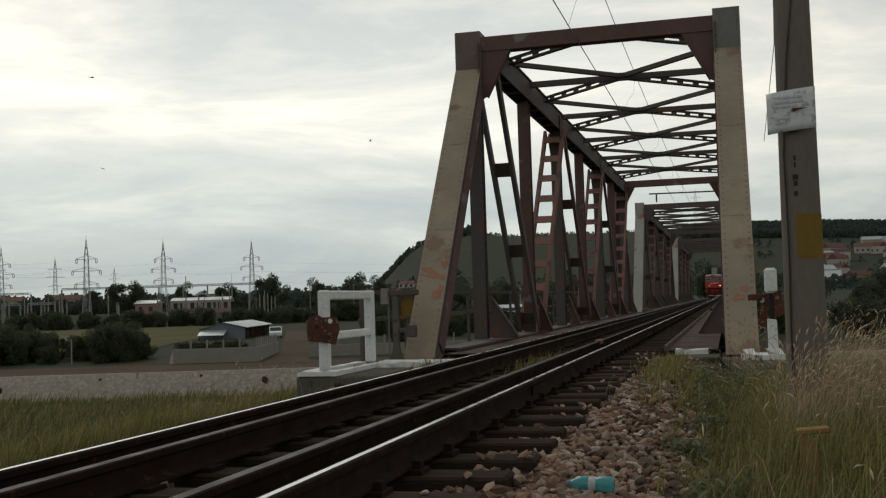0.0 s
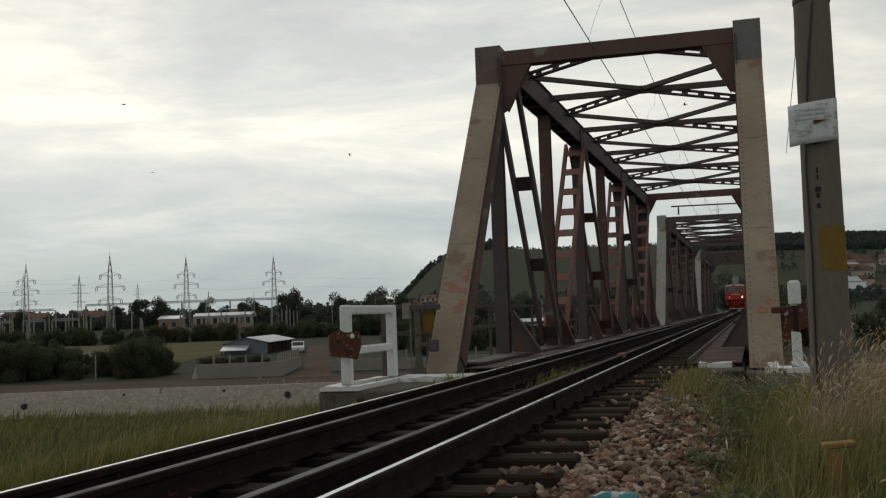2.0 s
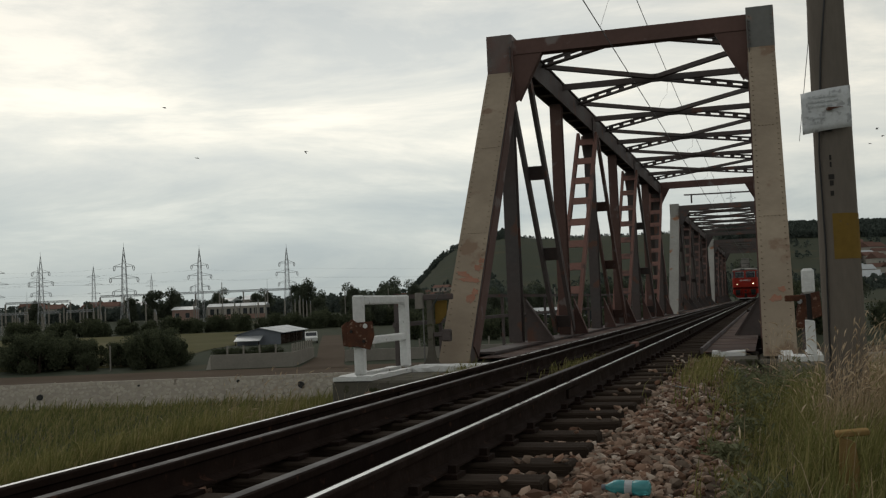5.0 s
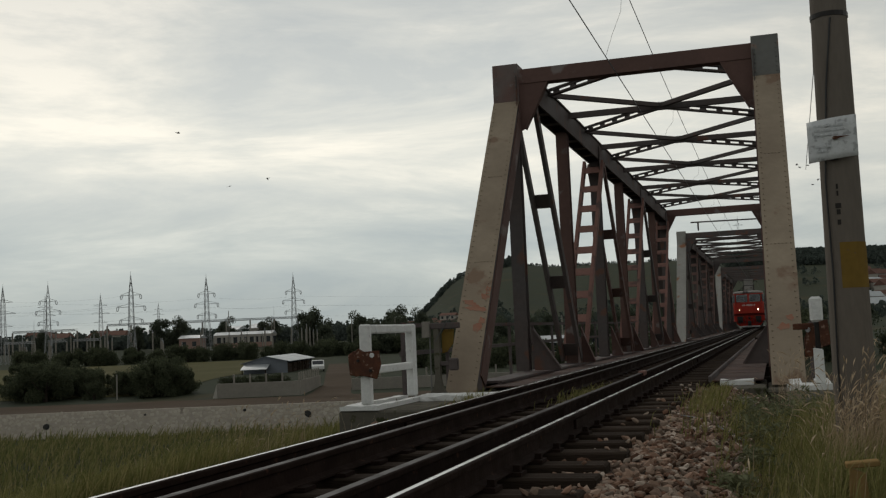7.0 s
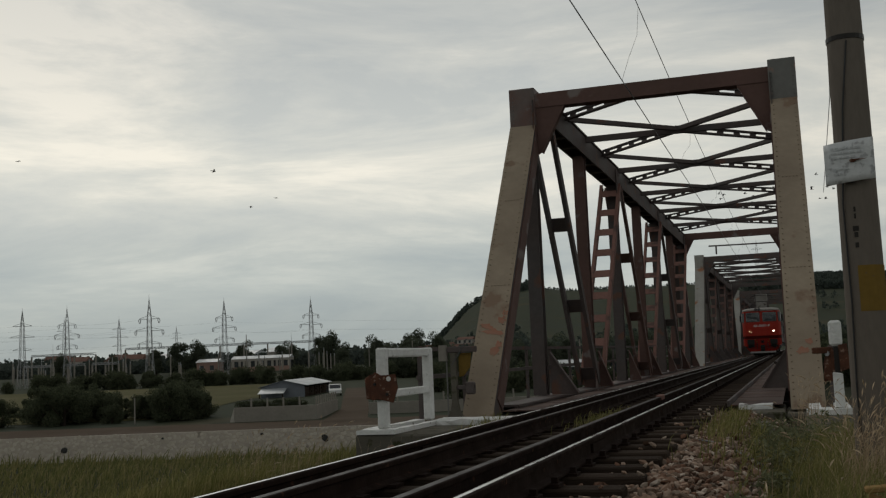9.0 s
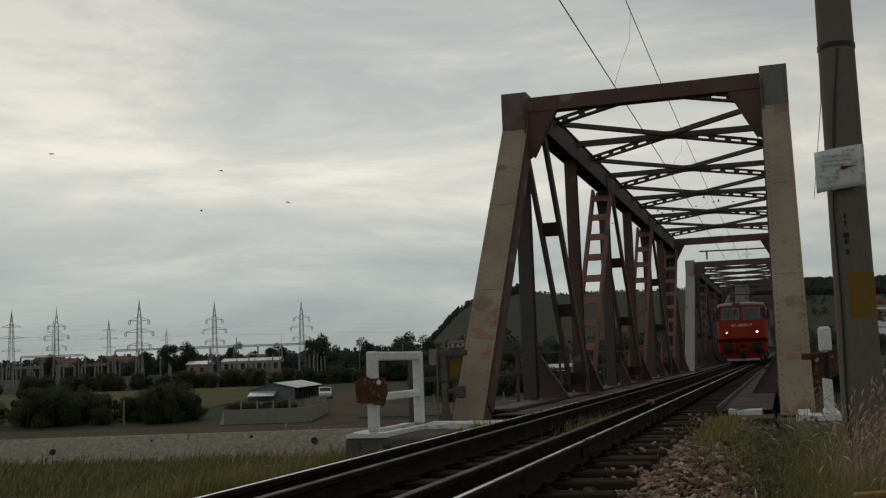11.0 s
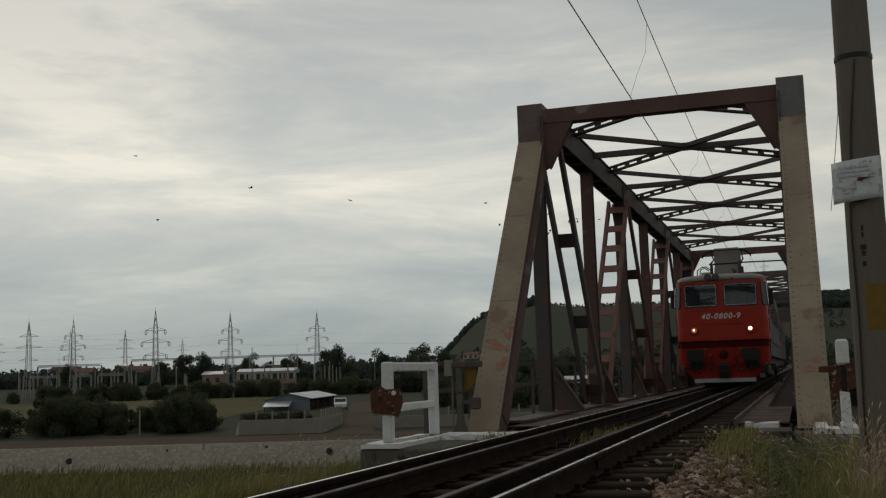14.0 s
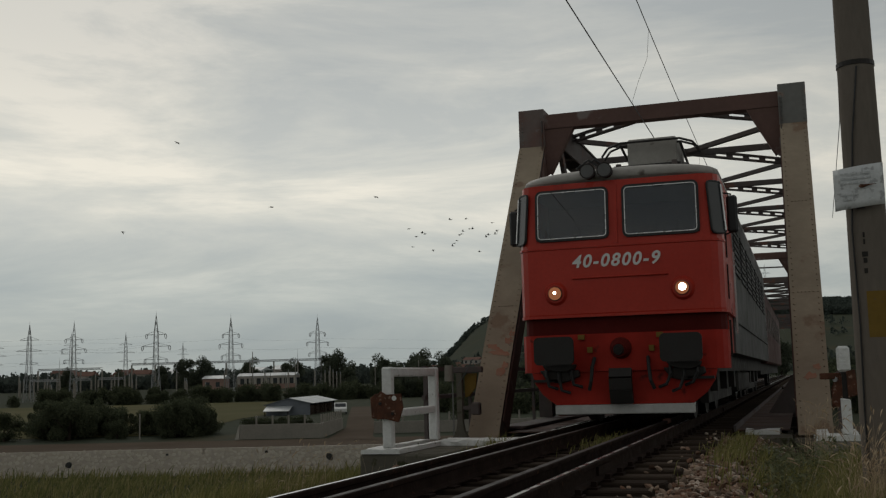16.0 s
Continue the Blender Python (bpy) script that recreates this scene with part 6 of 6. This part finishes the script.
def mast(u, v, h):
    p = uv(u, v)
    tagged(part("telegraph_pole", rodded((p.x, p.y, ground_z(p.x, p.y) - 0.3), (p.x, p.y, ground_z(p.x, p.y) + h), 0.07 if h < 3 else 0.13, 0.06 if h < 3 else 0.09, 8), PALECON), "slim grey pole in the fields", "pole", group="field poles")


for u, v, h in ((-32.0, 92, 2.2), (-30, 240, 8), (-21.5, 255, 8), (-5, 215, 7), (6, 180, 6), (12, 170, 6), (40, 150, 6), (62, 145, 6), (-118, 240, 7), (-50, 250, 9), (-63, 262, 11)):
    mast(u, v, h)


# ---------- grass ----------
def blades(name, spots, material, label, seed, width, bend=1.0):
    """Thin blades that arch over; spots gives place and height for each."""
    r = random.Random(seed)
    verts, faces, tips = [], [], []
    for x, y, h in spots:
        z = (-0.29 if abs(x) < 1.8 else -0.38) if abs(x) < 2.05 and y < 17 else ground_z(x, y) - 0.03
        a, lean = r.gauss(0.3, 1.15), h * bend * (0.15 + 0.75 * r.random() ** 1.6)
        dx, dy = math.cos(a), math.sin(a)
        b = r.uniform(0, 6.283)
        wx, wy = math.cos(b) * width * r.uniform(0.6, 1.3), math.sin(b) * width
        n = len(verts)
        for f, q, k in ((0.0, 0.0, 1.0), (0.42, 0.16, 0.95), (0.78, 0.5, 0.7)):
            verts += [(x + dx * lean * q - wx * k, y + dy * lean * q - wy * k, z + h * f), (x + dx * lean * q + wx * k, y + dy * lean * q + wy * k, z + h * f)]
        verts.append((x + dx * lean, y + dy * lean, z + h * (1.0 - 0.12 * lean / h)))
        faces += [(n, n + 1, n + 3, n + 2), (n + 2, n + 3, n + 5, n + 4), (n + 4, n + 5, n + 6)]
        tips.append((Vector(verts[-1]), Vector((dx * lean, dy * lean, 0.45 * h)).normalized(), h))
    tagged(raw(name, verts, faces, material), label, "grass", kind="stuff")
    return tips


def meadow():
    r = random.Random(77)
    spots = []
    while len(spots) < 42000:
        y = 2.6 + 15.5 * r.random() ** 1.25
        x = 1.95 + 7.5 * r.random() ** 1.5
        edge = 2.12 + 0.22 * noise.noise((0, y * 1.3, 0))
        if x < edge and r.random() < 0.93:
            continue
        if y > 13.3 and x < 3.75 and r.random() < 0.9:
            continue
        lush = 0.5 + 0.5 * noise.noise((x * 0.9, y * 0.5, 4))
        tall = (0.55 + 1.0 * smooth(2.1, 3.0, x) * smooth(3.5, 6.5, y)) * (1 - 0.45 * smooth(10, 13, y))
        if noise.noise((x * 2.6, y * 1.7, 11)) < -0.18 and r.random() < 0.6:
            continue
        spots.append((x, y, (0.14 + 0.28 * r.random()) * (0.6 + 0.7 * lush) * tall))
    for _ in range(6500):
        y = r.uniform(5.6, 8.0) if r.random() < 0.75 else r.uniform(8.0, 12.5)
        spots.append((2.82 + 3.2 * r.random() ** 1.2, y, r.uniform(0.3, 0.72) * (0.75 + 0.35 * noise.noise((y * 2, 0, 3))) * (0.62 if y > 8 else 0.85)))
    for _ in range(1500):
        spots.append((r.uniform(2.55, 3.15), r.uniform(6.4, 8.1), r.uniform(0.18, 0.52)))
    for _ in range(20000):
        x, y = 2.1 + 6.5 * r.random() ** 1.2, r.uniform(-8.5, 2.7)
        if (x - EYE.x) ** 2 + y * y > 0.5:
            spots.append((x, y, r.uniform(0.08, 0.28)))
    blades("grass", spots, BLADE, "tall green lineside grass", 1, 0.003)
    spots = []
    for _ in range(34000):
        x, y = -2.4 - 5.2 * r.random() ** 1.1, (4 + 11.5 * r.random() if r.random() < 0.85 else r.uniform(-7, 4))
        if x > -3.7 and y > 9.5:
            continue
        spots.append((x, y, r.uniform(0.18, 0.42) * (1.0 + 0.6 * smooth(3.0, 4.5, -x))))
    blades("grass", spots, BLADE, "green grass on the embankment shoulder", 2, 0.005)
    spots = [(r.gauss(1.66, 0.16), r.uniform(11.5, 15.6), r.uniform(0.06, 0.24)) for _ in range(900)]
    spots += [(r.gauss(-0.05, 0.15), r.gauss(14.3, 0.8), r.uniform(0.08, 0.24)) for _ in range(550)]
    spots += [(r.uniform(-2.8, -1.75), r.gauss(15.2, 0.35), r.uniform(0.08, 0.26)) for _ in range(700)]
    spots += [(r.gauss(-2.35, 0.12), r.uniform(13.6, 15.6), r.uniform(0.06, 0.2)) for _ in range(300)]
    spots += [(r.gauss(2.2, 0.3), r.uniform(9.0, 13.4), r.uniform(0.1, 0.3)) for _ in range(900)]
    blades("grass", spots, BLADE, "grass tufts growing in the ballast", 3, 0.005)
    # coarse river meadow below the bank
    spots = []
    for _ in range(26000):
        p = uv(r.uniform(-46, -4), r.uniform(36, 74))
        spots.append((p.x, p.y, r.uniform(0.3, 0.75) if r.random() < 0.94 else r.uniform(0.8, 1.25)))
    blades("meadow_grass", spots, MEADOW, "coarse grass of the river meadow", 9, 0.03)
    # dry flowering stalks
    spots = []
    for _ in range(850):
        x, y = 2.62 + 2.8 * r.random(), 6.8 + 6.6 * r.random()
        if x < 3.1 and y > 8.4 or x < 2.8 and r.random() < 0.6:
            continue
        spots.append((x, y, r.uniform(0.4, 1.0)))
    for _ in range(700):
        spots.append((2.2 + 4.5 * r.random(), 3.2 + 8 * r.random(), r.uniform(0.2, 0.55)))
    for _ in range(120):
        spots.append((r.gauss(-3.9, 0.25), r.uniform(11, 13), r.uniform(0.4, 0.9)))
    for _ in range(260):
        spots.append((-2.6 - 4 * r.random(), 5 + 9 * r.random(), r.uniform(0.2, 0.5)))
    tips = blades("dry_grass", spots, STRAW, "pale dry grass stalks", 4, 0.002)
    thick = []
    for _ in range(1900):
        x = 2.66 + (1.15 * r.random() ** 1.2 if r.random() < 0.72 else 2.9 * r.random())
        h = (0.32 + 0.62 * r.random() ** 1.3) * (0.65 + 0.35 * smooth(2.62, 2.85, x)) * (1 - 0.3 * smooth(3.4, 3.9, x))
        thick.append((x, r.uniform(6.9, 8.12) if x < 3.3 else r.uniform(6.4, 8.12), h))
    tips += blades("dry_grass", thick, STRAW, "dense pale dry grass round the pole", 6, 0.0016)
    wisps = [(r.uniform(2.32, 2.72), r.uniform(13.2, 14.3), r.uniform(0.25, 0.8)) for _ in range(90)]
    tips += blades("dry_grass", wisps, STRAW, "thin dry grass before the bridge post", 16, 0.0022, 0.6)
    # drooping seed heads at the tips of the taller stalks
    verts, faces = [], []
    for tip, way, h in tips:
        if h < 0.5:
            continue
        long, w, side = r.uniform(0.07, 0.15), r.uniform(0.003, 0.007), way.orthogonal().normalized()
        n = len(verts)
        droop = Vector((0, 0, -0.35 * long))
        mid, end = tip + way * long * 0.45 + droop * 0.25, tip + way * long + droop
        up = way.cross(side)
        verts += [tip, mid + side * w, mid + up * w, mid - side * w, mid - up * w, end]
        for i in range(4):
            a, b = n + 1 + i, n + 1 + (i + 1) % 4
            faces += [(n, a, b), (n + 5, b, a)]
    tagged(raw("seed_heads", verts, faces, STRAW), "drooping dry seed heads", "grass", kind="stuff")


meadow()


def weeds():
    """Grey-green leafy weeds along the edge of the ballast."""
    r = random.Random(15)
    verts, faces = [], []
    for cx, cy, q in ((2.25, 12.4, 0.34), (2.5, 11.6, 0.4), (2.1, 11.2, 0.26), (2.75, 12.8, 0.4), (2.3, 10.2, 0.28), (2.05, 13.2, 0.3), (2.22, 8.6, 0.22), (2.12, 7.2, 0.2), (2.3, 5.6, 0.22), (2.16, 4.7, 0.2)):
        for _ in range(420):
            h = r.random()
            x, y = cx + r.gauss(0, 0.4) * q, cy + r.gauss(0, 0.6) * q
            z = -0.44 + q * h * r.uniform(0.5, 1.1)
            t = Euler((r.uniform(-0.9, 0.9), r.uniform(-0.9, 0.9), r.uniform(0, 6.3))).to_matrix()
            s, n = r.uniform(0.02, 0.05), len(verts)
            for a, b, c in ((-1, 0, 0), (0, -0.3, 0.1), (1, 0, 0), (0, 0.3, 0.1)):
                verts.append(Vector((x, y, z)) + t @ Vector((a * s, b * s, c * s)))
            faces.append((n, n + 1, n + 2, n + 3))
    tagged(raw("weeds", verts, faces, WEED), "grey-green leafy weeds beside the ballast", "weeds", kind="stuff")


weeds()


# ---------- litter ----------
def bottle():
    bo = tagged(empty("plastic_bottle", (1.74, 5.2, -0.205), 84), "blue-green plastic bottle lying on the ballast", "bottle")
    prof = [(-0.14, 0.028), (-0.13, 0.046), (-0.05, 0.047), (-0.045, 0.043), (0.02, 0.043), (0.025, 0.047), (0.075, 0.045), (0.115, 0.022), (0.13, 0.016)]
    bm = bmesh.new()
    rows = [[bm.verts.new((r * math.cos(a), y, r * math.sin(a))) for a in [6.2832 * i / 16 for i in range(16)]] for y, r in prof]
    for a, b in zip(rows, rows[1:]):
        for i in range(16):
            bm.faces.new((a[i], a[(i + 1) % 16], b[(i + 1) % 16], b[i]))
    bm.faces.new(rows[0])
    bm.faces.new(rows[-1])
    bmesh.ops.recalc_face_normals(bm, faces=list(bm.faces))
    part("bottle_body", bm, PET, bo, smooth=True)
    bo.scale = (0.8, 0.8, 0.8)
    part("cap", rodded((0, 0.13, 0), (0, 0.155, 0), 0.017, 0.017, 14), BLUEWALL, bo)
    bm = bmesh.new()
    rod(bm, (0, -0.035, 0), (0, 0.01, 0), 0.0445, 0.0445, 18)
    part("paper_label", bm, FADED, bo, "torn pale label")


bottle()
bm = bmesh.new()
tube(bm, [(1.30, 11.7, -0.29), (1.45, 11.4, -0.235), (1.58, 11.1, -0.225), (1.73, 10.9, -0.24), (1.92, 10.4, -0.29), (2.2, 10.1, -0.42)], 0.014, 6)
tagged(part("loose_cable", bm, BLACK), "dark loose cable across the ballast", "cable")
board = tagged(part("board", boxed(-0.085, 0.085, -0.03, 0.03, 0, 0.03), ORANGE, bevel=0.006), "small ochre wooden board in the grass", "board")
board.matrix_basis = pose(2.82, 6.1, -0.075, 6, -4, 5)
post = tagged(part("peg", prismed([(-0.05, -0.4), (0.04, -0.4), (0.045, -0.16), (0.03, -0.03), (-0.045, 0.0), (-0.055, -0.2)], "y", -0.03, 0.03), ORANGE), "ochre stump under a small board", "peg")
post.matrix_basis = pose(2.80, 6.1, -0.08)
stone = bmesh.new()
bmesh.ops.create_icosphere(stone, subdivisions=2, radius=0.11)
for v in stone.verts:
    v.co *= 1 + 0.25 * noise.noise(v.co * 9)
stone = tagged(part("stone", stone, CONCRETE), "pale lump of concrete beside the ballast", "stone")
stone.matrix_basis = pose(2.04, 13.6, -0.3)


# ---------- birds ----------
def bird(seed):
    r = random.Random(seed)
    b = tagged(empty("bird"), "small dark bird in flight", "bird", group="flock of birds")
    body = bmesh.new()
    bmesh.ops.create_icosphere(body, subdivisions=1, radius=1, matrix=Matrix.Diagonal((0.035, 0.11, 0.035, 1)))
    part("body", body, FEATHER, b)
    up = r.uniform(-0.4, 0.6)
    for s in (-1, 1):
        part("wing", prismed([(s * 0.02, 0.05), (s * 0.16, 0.03), (s * 0.27, -0.05), (s * 0.13, -0.04), (s * 0.02, -0.05)], "z", -0.006, 0.006), FEATHER, b).rotation_euler = (0, -s * up, 0)
    part("tail", prismed([(-0.02, -0.09), (0.02, -0.09), (0.035, -0.18), (-0.035, -0.18)], "z", -0.004, 0.004), FEATHER, b)
    return b


rng = random.Random(9)
BIRDS = []
for k in range(22):  # place at the end of the clip, and speed
    BIRDS.append((bird(k), uv(-8 + 8 * rng.random(), 78 + 10 * rng.random(), 10.9 + 1.7 * rng.random()), Vector((-3.5 + rng.uniform(-0.25, 0.25), -0.7, rng.uniform(-0.05, 0.08))), rng.uniform(0, 6)))
for k in range(5):
    BIRDS.append((bird(40 + k), uv(rng.uniform(-30, 0), rng.uniform(55, 80), rng.uniform(10, 19)), Vector((rng.uniform(-1.4, 1.6), rng.uniform(-0.6, 0.6), rng.uniform(-0.15, 0.15))), rng.uniform(0, 6)))


# ---------- what moves ----------
SPEED, END = 10.8, 15.42


def motions():
    run = [(t, pose(0, END + SPEED * (16 - t), 0)) for t in (0, 4, 8, 12, 16)]
    walk(LOCO, run)
    walk(COACH_OB, run)
    for axles, r in ((LOCO_AXLES, 0.625), (COACH_AXLES, 0.46)):
        for ax in axles:
            y = ax.location.y
            turn = math.degrees(SPEED / r)
            walk(ax, [(k / 30, pose(0, y, r, turn * k / 30)) for k in range(0, 481, 1 if r < 0.5 else 2)])
    for b, end, way, ph in BIRDS:
        rows = []
        for k in range(33):
            t = k * 0.5
            p = end - way * (16 - t) + Vector((0.25 * math.sin(1.1 * t + ph), 0, 0.3 * math.sin(1.7 * t + ph)))
            rows.append((t, pose(*p, 8 * math.sin(3 * t + ph), 14 * math.sin(2.3 * t + ph), math.degrees(math.atan2(-way.x, way.y)))))
        walk(b, rows)


motions()
